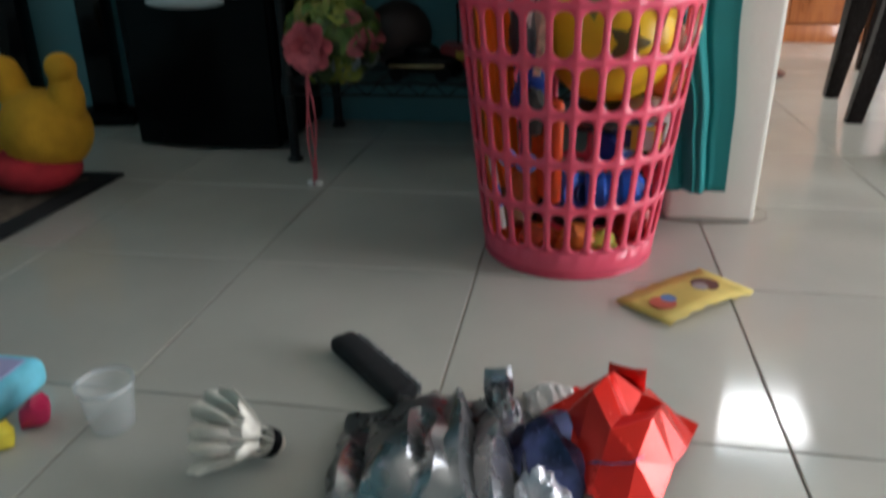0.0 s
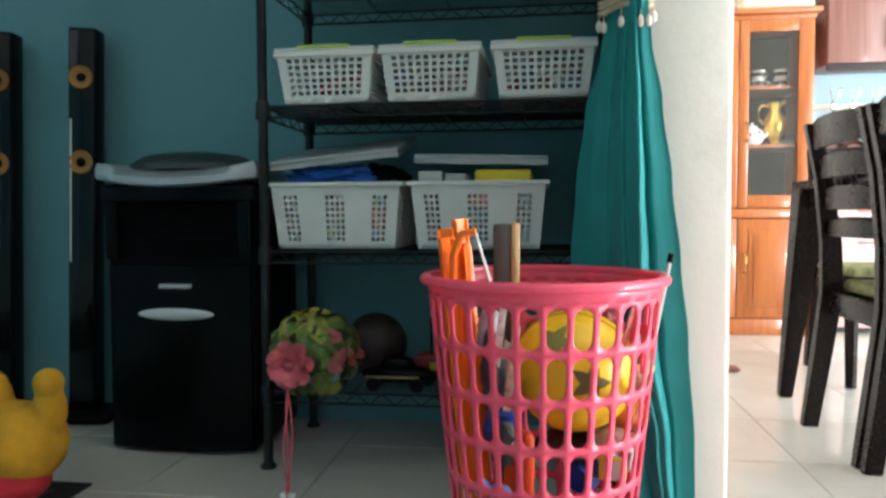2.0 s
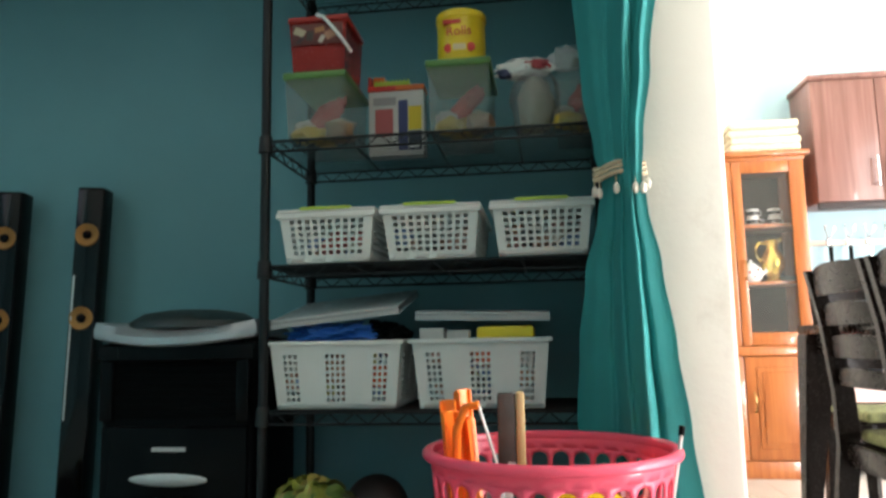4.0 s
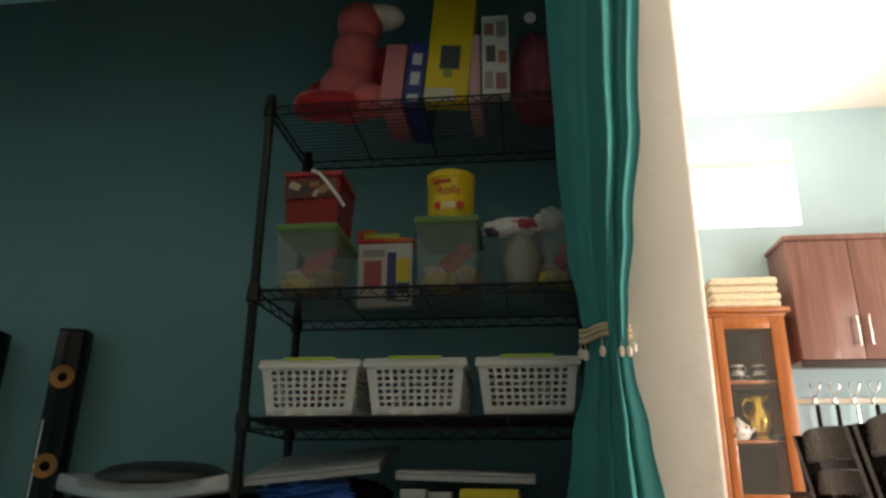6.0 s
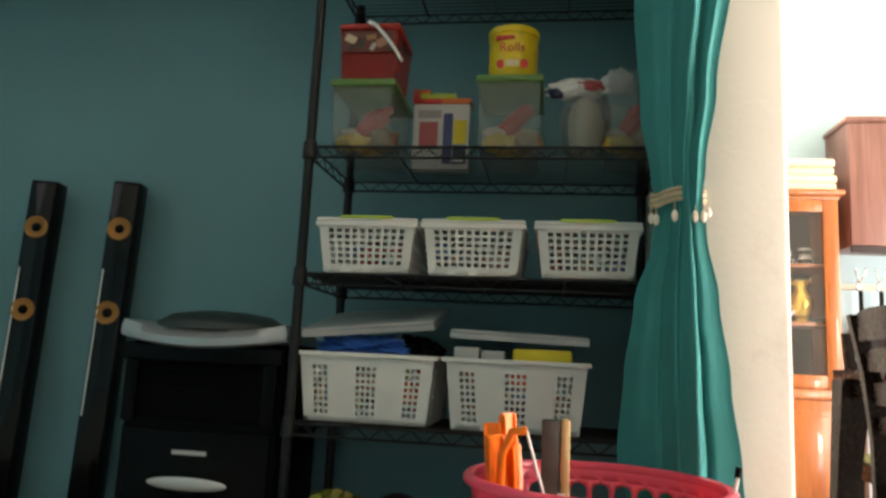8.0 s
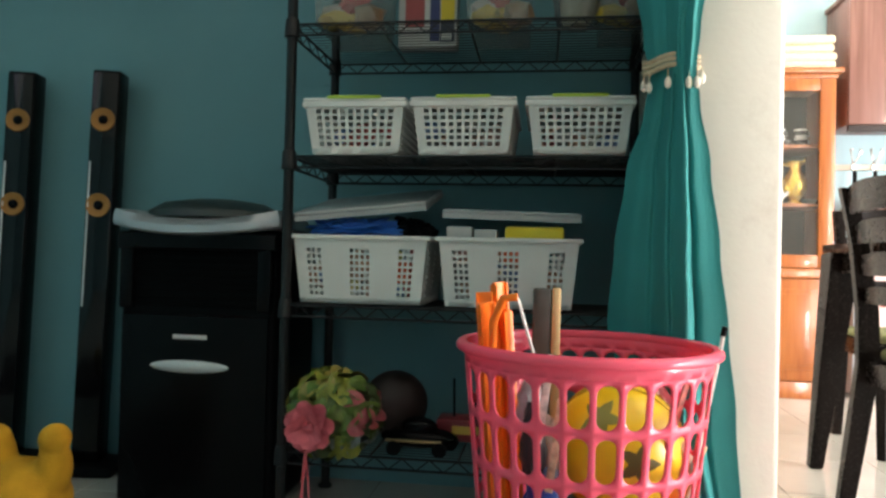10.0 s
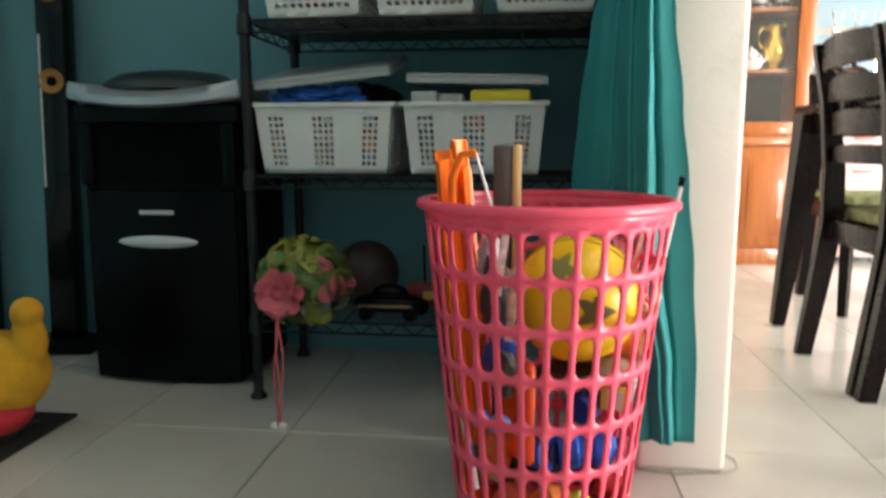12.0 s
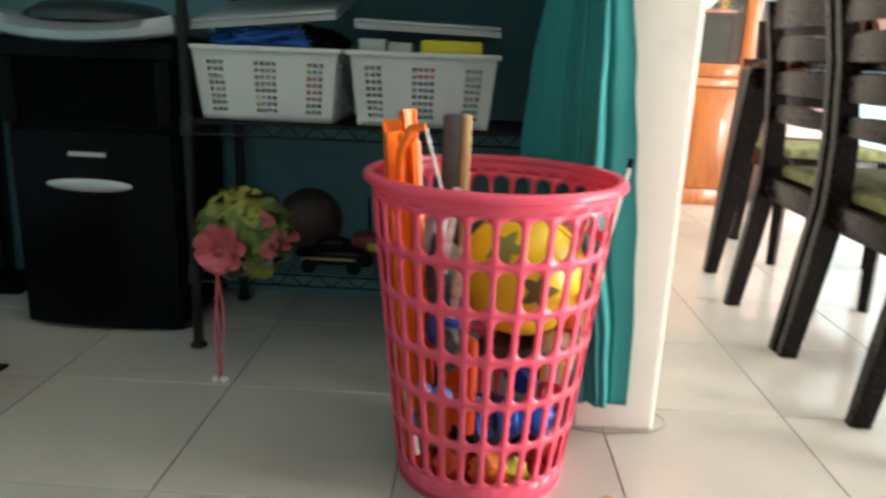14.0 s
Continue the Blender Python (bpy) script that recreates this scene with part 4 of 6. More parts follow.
def dining_table():
    X0, X1, Y0, Y1 = 0.872, 1.80, 1.26, 2.565
    th = thing("dining_table", (0, 0, 0), "dark-stained wooden dining table", "table")
    part("tabletop", bx(X0 - 0.01, X1 + 0.01, Y0 - 0.01, Y1 + 0.01, 0.722, 0.75, bevel=0.005), DARKWOOD, th)
    bm = nb()
    for q in ((X0 + 0.06, X1 - 0.06, Y0 + 0.02, Y0 + 0.045), (X0 + 0.06, X1 - 0.06, Y1 - 0.045, Y1 - 0.02), (X0 + 0.02, X0 + 0.045, Y0 + 0.06, Y1 - 0.06), (X1 - 0.045, X1 - 0.02, Y0 + 0.06, Y1 - 0.06)):
        box(bm, q[0], q[1], q[2], q[3], 0.655, 0.721, bevel=0.003)
    part("apron", bm, DARKWOOD, th)
    for x, sx in ((X0 + 0.035, -1), (X1 - 0.035, 1)):
        for y, sy in ((Y0 + 0.035, -1), (Y1 - 0.035, 1)):
            bm = nb()
            rings = [[bm.verts.new((cx + k * q, cy + l * q, zz)) for k, l in ((-1, -1), (1, -1), (1, 1), (-1, 1))] for cx, cy, zz, q in ((x + sx * 0.062, y + sy * 0.03, 0.0, 0.021), (x, y, 0.721, 0.047))]
            for k in range(4):
                bm.faces.new((rings[0][k], rings[0][(k + 1) % 4], rings[1][(k + 1) % 4], rings[1][k]))
            bm.faces.new(rings[0])
            bm.faces.new(rings[1])
            bmesh.ops.bevel(bm, geom=list(bm.edges), offset=0.004, segments=2, affect="EDGES")
            part("leg", bm, DARKWOOD, th)
    return th


dining_table()
# things on the dining table
bm = nb()
lathe(bm, [(0.0, 0.0), (0.07, 0.0), (0.125, 0.055), (0.12, 0.055), (0.065, 0.006), (0.0, 0.006)], 30, cap=False)
single("fruit_bowl", bm, mat("red_enamel", (0.5, 0.03, 0.03), 0.25), "red enamel bowl on the dining table", "bowl", (1.20, 2.30, 0.751))
bm = nb()
ball(bm, (0, 0, 0.03), 0.05, 1.9, 1.1, 0.6, 20, 12)
single("bread_loaf", bm, mat("bread_crust", (0.55, 0.28, 0.08), 0.7, vary=0.3, scale=25), "golden brown loaf of bread on the table", "bread", (1.12, 2.05, 0.751), 30)
bm = nb()
tube(bm, [(0.150, 1.36, 0.004), (0.205, 1.335, 0.004), (0.26, 1.325, 0.004), (0.31, 1.335, 0.004), (0.355, 1.34, 0.004), (0.385, 1.365, 0.004), (0.392, 1.40, 0.004), (0.375, 1.43, 0.004), (0.366, 1.45, 0.004)], 0.0014, 6)
single("loose_wire", bm, mat("grey_wire", (0.25, 0.22, 0.18), 0.5), "thin loose wire curled on the tiles", "wire")
bm = nb()
for dy, dz in ((0.0, 0.0), (0.03, 0.0)):
    ball(bm, (0.755, 2.93 + dy, 0.013), 0.04, 1.0, 0.35, 0.3, 12, 8)
single("slipper", bm, mat("brown_rubber", (0.15, 0.05, 0.03), 0.6), "brown rubber slipper on the tiles", "slipper")


def drawer_unit():
    th = thing("drawer_unit", (1.70, 3.98, 0), "pale pink plastic drawer unit beside the cabinet", "drawers")
    pm = mat("pale_pink_plastic", (0.62, 0.45, 0.42), 0.4, vary=0.08)
    bm = nb()
    for x in (-0.18, 0.165):
        box(bm, x, x + 0.015, 0, 0.24, 0.02, 0.70, bevel=0.003)
    box(bm, -0.185, 0.185, -0.005, 0.245, 0.7005, 0.72, bevel=0.004)
    part("frame", bm, mat("grey_plastic_frame", (0.35, 0.36, 0.38), 0.4), th)
    for k in range(4):
        d = part("drawer", bx(-0.162, 0.162, 0.002, 0.235, 0.03 + 0.168 * k, 0.185 + 0.168 * k, bevel=0.01), pm, th)
        part("handle", bx(-0.05, 0.05, -0.012, 0.001, 0.14 + 0.168 * k, 0.155 + 0.168 * k, bevel=0.004), mat("rose_plastic", (0.45, 0.14, 0.12), 0.4), d)
    for x in (-0.16, 0.16):
        for y in (0.03, 0.21):
            part("foot", rod(nb(), (x, y, 0.0), (x, y, 0.03), 0.012, n=10), BLACKM, th)


drawer_unit()
th = thing("red_canister", (1.64, 4.06, 0.7205), "red plastic canister on the drawer unit", "canister")
part("body", lathe(nb(), [(0.0, 0.0), (0.075, 0.0), (0.08, 0.01), (0.08, 0.19), (0.0, 0.19)], 28, cap=False), mat("red_canister_plastic", (0.45, 0.02, 0.02), 0.35), th)
part("lid", lathe(nb(), [(0.082, 0.186), (0.082, 0.205), (0.03, 0.212), (0.0, 0.212)], 28, cap=False), mat("red_canister_plastic", (0.45, 0.02, 0.02), 0.35), th)

# ---- things: toys on the shelf ----
def words(text, size, at, turn_x, material, parent, name="lettering", turn_z=0):
    cu = bpy.data.curves.new("text", "FONT")
    cu.body, cu.size, cu.extrude, cu.align_x = text, size, 0.0006, "CENTER"
    tmp = bpy.data.objects.new("text", cu)
    me = bpy.data.meshes.new_from_object(tmp)
    bpy.data.objects.remove(tmp)
    me.materials.clear()
    me.materials.append(material)
    ob = new(name, me)
    ob.parent = parent
    ob.matrix_local = pose(*at, turn_x, 0, turn_z)
    return ob


CLEARBOX = mat("frosted_clear_plastic", (0.40, 0.44, 0.41), 0.25, vary=0.05, alpha=0.17)
GREENLID = mat("translucent_green_lid", (0.095, 0.20, 0.045), 0.35, vary=0.10)
Z4, Z5 = 1.242, 1.777


def tub(at, w, d, h, seed, label, lid=True):
    rnd = random.Random(seed)
    th = thing("toy_tub", at, label, "storage box", "clear tubs on the shelf")
    bm = bin_body(w, d, h, 0.08, 4, 4, 4, lambda i, j: False, lambda i, j: False)
    solid(part("body", bm, CLEARBOX, th), 0.0018)
    if lid:
        bm = nb()
        box(bm, -w / 2 - 0.005, w / 2 + 0.005, -0.005, d + 0.005, h - 0.012, h + 0.006, bevel=0.004)
        part("lid", bm, GREENLID, th, "green snap-on lid")
    heap = (((0.55, 0.36, 0.04), -0.24, 0.055, 0.0, (0.040, 0.034, 0.026)), ((0.50, 0.42, 0.36), -0.27, 0.090, 0.030, (0.036, 0.034, 0.026)),
            ((0.30, 0.17, 0.10), 0.26, 0.070, 0.0, (0.036, 0.040, 0.036)), ((0.55, 0.34, 0.05), 0.04, 0.100, 0.0, (0.042, 0.038, 0.030)), ((0.26, 0.22, 0.20), 0.20, 0.140, 0.02, (0.042, 0.040, 0.040)))
    for k, (c, fx, y, z, size) in enumerate(heap):
        bm = nb()
        crumple(bm, (w * fx + rnd.uniform(-0.006, 0.006), y, z + size[2] * 0.2), size, seed + k, 2, 0.3, 2.0)
        part("toy", bm, mat("tub_toy_%s" % "abcde"[k], c, 0.5), th)
    bm = nb()
    crumple(bm, (0, 0, 0), (0.026, 0.022, 0.066), seed + 9, 3, 0.3, 2.0)
    bmesh.ops.rotate(bm, verts=bm.verts, cent=(0, 0, 0.05), matrix=Matrix.Rotation(radians(rnd.uniform(35, 60)), 3, "Y"))
    bmesh.ops.translate(bm, verts=bm.verts, vec=(w * 0.05, 0.085, 0.040))
    part("toy", bm, mat("tub_toy_red", (0.42, 0.04, 0.035), 0.6), th, "dull red crumpled toy")
    return th


tub((-0.568, 1.672, Z4), 0.160, 0.25, 0.175, 11, "clear plastic tub of toys with a green lid")
tub((-0.192, 1.672, Z4), 0.158, 0.25, 0.182, 23, "clear plastic tub of food toys under a yellow can")
tub((0.112, 1.672, Z4), 0.120, 0.25, 0.20, 31, "clear plastic tub of pale toys without lid", lid=False)


def red_bucket(at):
    th = thing("toy_bucket", at, "translucent red square bucket with a white handle", "bucket")
    bm = bin_body(0.155, 0.17, 0.135, 0.10, 4, 4, 4, lambda i, j: False, lambda i, j: False)
    solid(part("body", bm, mat("red_clear_plastic", (0.30, 0.02, 0.015), 0.25, alpha=0.85), th), 0.0025)
    part("lid", bx(-0.082, 0.082, -0.004, 0.174, 0.1355, 0.152, bevel=0.006), mat("red_lid", (0.36, 0.025, 0.018), 0.35), th)
    part("handle", tube(nb(), [(0.0, -0.010, 0.150), (0.02, -0.014, 0.140), (0.05, -0.015, 0.105), (0.075, -0.008, 0.070), (0.085, 0.02, 0.055)], 0.005, 8), PORC, th, "white bucket handle")
    lb = part("label", bx(-0.070, 0.068, -0.0030, -0.0012, 0.072, 0.130, bevel=0.0006), mat("dark_label", (0.12, 0.025, 0.02), 0.4), th, "printed paper label with toy shapes")
    for k, (x, z, w, h, c) in enumerate(((-0.048, 0.108, 0.030, 0.020, (0.46, 0.38, 0.25)), (-0.020, 0.096, 0.018, 0.026, (0.05, 0.04, 0.035)), (0.006, 0.112, 0.026, 0.014, (0.34, 0.16, 0.06)), (0.034, 0.098, 0.026, 0.022, (0.40, 0.20, 0.12)), (-0.045, 0.086, 0.024, 0.010, (0.06, 0.03, 0.03)), (0.012, 0.086, 0.022, 0.012, (0.45, 0.40, 0.34)))):
        bm = bx(-w / 2, w / 2, -0.0042, -0.0031, -h / 2, h / 2)
        bmesh.ops.rotate(bm, verts=bm.verts, cent=(0, 0, 0), matrix=Matrix.Rotation(radians(25 - 17 * k), 3, "Y"))
        bmesh.ops.translate(bm, verts=bm.verts, vec=(x, 0, z))
        part("picture", bm, mat("label_spot_%s" % "abcdef"[k], c, 0.5), lb)
    return th


red_bucket((-0.560, 1.675, Z4 + 0.1825))


def yellow_can(at):
    th = thing("biscuit_can", at, "round yellow biscuit can on a green tub lid", "can")
    r, h = 0.064, 0.142
    yel = mat("yellow_printed_tin", (0.80, 0.55, 0.02), 0.3, vary=0.05)
    part("body", lathe(nb(), [(0.0, 0.0), (r - 0.002, 0.0), (r, 0.004), (r, h - 0.004), (r - 0.003, h), (0.0, h)], 40, cap=False), yel, th)
    part("lid", lathe(nb(), [(r + 0.0005, h - 0.016), (r + 0.003, h - 0.015), (r + 0.003, h + 0.002), (r - 0.006, h + 0.004), (0.0, h + 0.003)], 40, cap=False), yel, th)
    red = mat("red_print", (0.60, 0.04, 0.03), 0.4)
    words("Rolls", 0.034, (0.0, -r - 0.0008, 0.072), 90, red, th)
    part("banner", bx(-0.042, 0.006, -r - 0.0008, -r + 0.025, 0.104, 0.116, bevel=0.002), red, th)
    for x in (-0.028, 0.030):
        m = Matrix.Translation((x, -r + 0.006, 0.040)) @ Matrix.Rotation(radians(90), 4, "X")
        part("fruit", lathe(nb(), [(0.012, 0.0), (0.012, 0.002), (0.0, 0.003)], 18, m=m), red, th)
    part("panel", bx(-0.016, 0.018, -r - 0.0006, -r + 0.012, 0.032, 0.050, bevel=0.002), mat("cream_print", (0.7, 0.55, 0.35), 0.4), th)
    return th


yellow_can((-0.190, 1.760, Z4 + 0.189))


def card_game(at):
    th = thing("card_game_box", at, "white and red card game box with yellow panel", "game box")
    part("box", bx(-0.072, 0.072, 0, 0.05, 0, 0.118, bevel=0.002), mat("white_card", (0.62, 0.60, 0.58), 0.5), th)
    for x0, x1, z0, z1, c, nm in ((-0.055, -0.008, 0.035, 0.085, (0.45, 0.10, 0.10), "red"), (0.006, 0.03, 0.01, 0.10, (0.05, 0.06, 0.18), "navy"), (0.032, 0.066, 0.045, 0.088, (0.75, 0.55, 0.03), "yellow"), (0.032, 0.066, 0.008, 0.043, (0.04, 0.05, 0.08), "dark")):
        part("print", bx(x0, x1, -0.0018, -0.0002, z0, z1), mat("card_print_" + nm, c, 0.5), th)
    part("lettering_bar", bx(-0.06, 0.0, -0.0018, -0.0002, 0.092, 0.106), mat("grey_print", (0.35, 0.32, 0.33), 0.5), th)
    part("lettering_bar", bx(0.034, 0.060, -0.0026, -0.0019, 0.012, 0.022), PORC, th)
    return th


card_game((-0.394, 1.880, Z4)).scale = (1.11, 1.0, 1.61)
th = thing("brick_plate", (-0.394, 1.880, Z4 + 0.1905), "red and orange toy building plates with lime studs", "toy bricks")
part("plate", bx(-0.074, 0.0, -0.004, 0.06, 0.0, 0.013, bevel=0.001), mat("red_brick_plastic", (0.6, 0.04, 0.03), 0.35), th)
part("plate", bx(0.0005, 0.074, -0.004, 0.06, 0.0, 0.013, bevel=0.001), mat("orange_brick_plastic", (0.75, 0.16, 0.03), 0.35), th)
part("plate", bx(-0.058, 0.035, 0.0, 0.05, 0.0135, 0.024, bevel=0.001), LIME, th)
for k in range(9):
    part("stud", lathe(nb(), [(0.0035, 0.0), (0.0035, 0.005), (0.0, 0.005)], 10, (-0.053 + 0.0105 * k, 0.006, 0.0242)), LIME, th)
part("brick", bx(-0.064, -0.034, 0.02, 0.05, 0.0242, 0.045, bevel=0.001), mat("orange_brick_plastic", (0.75, 0.16, 0.03), 0.35), th)
part("brick", bx(-0.074, -0.066, 0.0, 0.05, 0.0135, 0.04, bevel=0.001), mat("red_brick_plastic", (0.6, 0.04, 0.03), 0.35), th)
th.scale = (1.11, 1.0, 1.11)

th = thing("toy_bag", (0.000, 1.745, Z4), "clear plastic bag of pale toys, red and white top", "bag")
bm = nb()
crumple(bm, (0, 0, 0), (0.062, 0.06, 0.105), 4, 4, 0.16, 1.6)
part("bag", bm, mat("clear_bag_film", (0.34, 0.34, 0.33), 0.2, alpha=0.35), th)
part("contents", crumple(nb(), (0, 0, 0.004), (0.045, 0.04, 0.085), 8, 3, 0.15), mat("pale_yellow_toy", (0.40, 0.37, 0.28), 0.5), th)
bm = nb()
crumple(bm, (-0.02, -0.01, 0.150), (0.075, 0.035, 0.028), 93, 3, 0.3, 1.8)
part("flap", bm, PORC, th, "white crumpled flap")
bm = nb()
crumple(bm, (0.075, -0.005, 0.160), (0.04, 0.02, 0.035), 97, 3, 0.35, 2.0)
part("flap", bm, mat("pale_grey_film", (0.45, 0.45, 0.46), 0.4), th)
part("flap", crumple(nb(), (0.0, -0.03, 0.160), (0.04, 0.016, 0.015), 95, 3, 0.3), mat("dull_red_print", (0.40, 0.05, 0.06), 0.4), th, "red crumpled flap")
part("tag", crumple(nb(), (-0.075, -0.02, 0.145), (0.022, 0.014, 0.016), 96, 3, 0.3), mat("navy_film", (0.03, 0.03, 0.08), 0.4), th)

# top tier
PINKP = mat("pink_plush", (0.62, 0.13, 0.13), 0.9, vary=0.15, scale=14, bump=0.8, bscale=220)

WHITEP = mat("white_plush", (0.70, 0.66, 0.60), 0.9, vary=0.1, scale=20, bump=0.8, bscale=220)


def plush(name, at, blobs, label, mats, names):
    """A stuffed toy: the limbs of each cloth are melted into one soft part."""
    th = thing(name, at, label, "soft toy")
    low = min(z - rad * sz for (_, _, z), rad, (_, _, sz), _ in blobs)
    for mi in range(len(mats)):
        bm = nb()
        for (x, y, z), rad, (sx, sy, sz), m in blobs:
            if m == mi:
                ball(bm, (x, y, z - low + 0.001), rad, sx, sy, sz, 22, 16)
        ob = part(names[mi], bm, mats[mi], th)
        md = ob.modifiers.new("melt", "REMESH")
        md.mode, md.voxel_size, md.use_smooth_shade = "VOXEL", 0.006, True
        md = ob.modifiers.new("soften", "SMOOTH")
        md.factor, md.iterations = 0.5, 8
    return th


plush("plush_toy", (-0.505, 1.79, Z5), [((0, 0, 0.10), 0.10, (0.9, 0.8, 1.0), 0), ((0.02, -0.01, 0.22), 0.085, (0.85, 0.8, 1.1), 0), ((0.03, -0.01, 0.33), 0.08, (0.9, 0.9, 0.9), 0), ((-0.085, -0.03, 0.045), 0.06, (1.2, 1.0, 0.75), 0), ((0.08, -0.04, 0.045), 0.058, (1.2, 1.1, 0.8), 0), ((-0.02, -0.06, 0.03), 0.05, (1.3, 1, 0.7), 1), ((0.10, 0.02, 0.19), 0.045, (1.0, 0.8, 1.7), 1), ((0.09, 0.0, 0.36), 0.06, (1.3, 0.9, 0.6), 2), ((-0.10, 0.04, 0.11), 0.05, (0.9, 0.8, 1.2), 1)], "large pink plush toy with red and white patches", [PINKP, RED, WHITEP], ["body", "shirt", "cap"])


def flat_box(name, x0, x1, y0, h, d, colour, label, prints=(), lean=0):
    th = thing(name, ((x0 + x1) / 2, y0, Z5), label, "box", "boxes on the top shelf")
    th.matrix_world = pose((x0 + x1) / 2, y0, Z5, 0, lean, 0)
    w = x1 - x0
    part("box", bx(-w / 2, w / 2, 0, d, 0.0045 if lean else 0.0005, h, bevel=0.0025), mat(name + "_card", colour, 0.5, vary=0.08), th)
    for k, (a, b, c, dd, col) in enumerate(prints):
        part("print", bx(-w / 2 + a * w, -w / 2 + b * w, -0.0018, -0.0002, c * h, dd * h), mat("%s_print_%s" % (name, "abcdefgh"[k]), col, 0.5), th)
    return th


flat_box("pink_game_box", -0.388, -0.327, 1.69, 0.20, 0.24, (0.62, 0.20, 0.22), "pink cardboard game box leaning on its neighbour", lean=5)
flat_box("blue_game_box", -0.322, -0.268, 1.69, 0.205, 0.25, (0.03, 0.05, 0.24), "dark blue game box with white lettering bars", ((0.25, 0.75, 0.62, 0.8, (0.6, 0.6, 0.62)), (0.25, 0.75, 0.30, 0.5, (0.6, 0.6, 0.62)), (0.2, 0.8, 0.05, 0.15, (0.6, 0.6, 0.62))), lean=6)
flat_box("yellow_game_box", -0.262, -0.138, 1.685, 0.345, 0.06, (0.72, 0.50, 0.02), "tall yellow game box with dark emblem", ((0.3, 0.75, 0.30, 0.52, (0.05, 0.07, 0.08)), (0.40, 0.6, 0.22, 0.30, (0.25, 0.30, 0.05)), (0.0, 0.7, 0.0, 0.12, (0.65, 0.6, 0.45))), lean=5)
flat_box("pale_pink_box", -0.133, -0.100, 1.69, 0.215, 0.22, (0.62, 0.36, 0.38), "thin pale pink box standing upright")
flat_box("picture_card_box", -0.094, -0.018, 1.672, 0.262, 0.03, (0.62, 0.58, 0.55), "white card box printed with small pictures", ((0.1, 0.45, 0.75, 0.9, (0.35, 0.12, 0.10)), (0.55, 0.9, 0.72, 0.92, (0.25, 0.22, 0.20)), (0.15, 0.5, 0.42, 0.62, (0.08, 0.07, 0.07)), (0.6, 0.9, 0.40, 0.55, (0.4, 0.15, 0.12)), (0.1, 0.4, 0.1, 0.3, (0.35, 0.25, 0.2)), (0.5, 0.9, 0.08, 0.28, (0.3, 0.12, 0.14))))
th = thing("pink_bag", (0.065, 1.80, Z5), "dusky pink soft bag on the top shelf", "bag")
part("body", crumple(nb(), (0, 0, 0.001), (0.085, 0.10, 0.155), 17, 4, 0.12, 1.5), mat("dusky_pink_cloth", (0.30, 0.06, 0.09), 0.85, vary=0.15, scale=12), th)
part("button", lathe(nb(), [(0.017, 0.0), (0.017, 0.004), (0.0, 0.006)], 18, m=Matrix.Translation((-0.02, -0.105, 0.262)) @ Matrix.Rotation(radians(90), 4, "X")), PORC, th)
th = thing("red_cloth", (-0.545, 1.70, Z5), "folded red cloth on the top shelf", "cloth")
part("cloth", crumple(nb(), (0, 0.02, 0.0005), (0.10, 0.05, 0.035), 41, 4, 0.15, 2.0), RED, th)

# bottom tier and the flower ball
ZB = 0.202
single("play_ball", ball(nb(), (0, 0, 0.086), 0.086, u=32, v=22), mat("dark_brown_rubber", (0.030, 0.016, 0.014), 0.6, vary=0.35, scale=9), "dark brown ball on the bottom shelf", "ball", (-0.452, 1.85, ZB))
th = thing("toy_truck", (-0.235, 1.78, ZB), "dark red toy truck on the bottom shelf", "toy truck")
part("body", bx(-0.09, 0.09, -0.04, 0.04, 0.02, 0.075, bevel=0.006), mat("dark_red_paint", (0.16, 0.015, 0.02), 0.4), th)
part("cab", bx(0.0, 0.085, -0.036, 0.036, 0.0755, 0.13, bevel=0.01), BLACKM, th)
part("panel", bx(-0.05, 0.02, -0.0425, -0.0405, 0.04, 0.06), mat("yellow_panel", (0.45, 0.32, 0.05), 0.5), th)
for x in (-0.055, 0.055):
    for y in (-0.043, 0.043):
        part("wheel", rod(nb(), (x, y - 0.008, 0.022), (x, y + 0.008, 0.022), 0.022, n=18), BLACKM, th)
part("aerial", rod(nb(), (-0.05, 0.0, 0.075), (-0.052, 0.0, 0.17), 0.003, n=6), BLACKM, th)
th = thing("toy_car", (-0.360, 1.70, ZB), "black toy car with gold trim on the bottom shelf", "toy car")
part("body", ball(nb(), (0, 0, 0.038), 0.05, 1.9, 0.8, 0.5, 20, 12), BLACK, th)
part("roof", ball(nb(), (0, 0, 0.062), 0.035, 1.3, 0.8, 0.7, 16, 10), BLACK, th)
part("trim", bx(-0.075, 0.06, -0.0425, -0.0385, 0.034, 0.040, bevel=0.001), mat("gold_trim", (0.35, 0.25, 0.12), 0.35, metal=0.6), th)
for x in (-0.055, 0.055):
    for y in (-0.036, 0.036):
        part("wheel", rod(nb(), (x, y - 0.007, 0.018), (x, y + 0.007, 0.018), 0.018, n=16), BLACKM, th)


def leaf_mesh(name, long, wide, material):
    """A small cupped leaf that lies along x, its face to +z."""
    bm = nb()
    rows = []
    for i in range(5):
        u = i / 4
        w = wide * (0.25 + math.sin(math.pi * (0.12 + 0.80 * u)))
        rows.append([bm.verts.new((long * (u - 0.5), w * q / 2, 0.010 * math.sin(math.pi * u) - 0.006 * (1 - q * q))) for q in (-1, 0, 1)])
    for a, b in zip(rows, rows[1:]):
        for k in range(2):
            bm.faces.new((a[k], b[k], b[k + 1], a[k + 1]))
    return finish(bm, name, material)


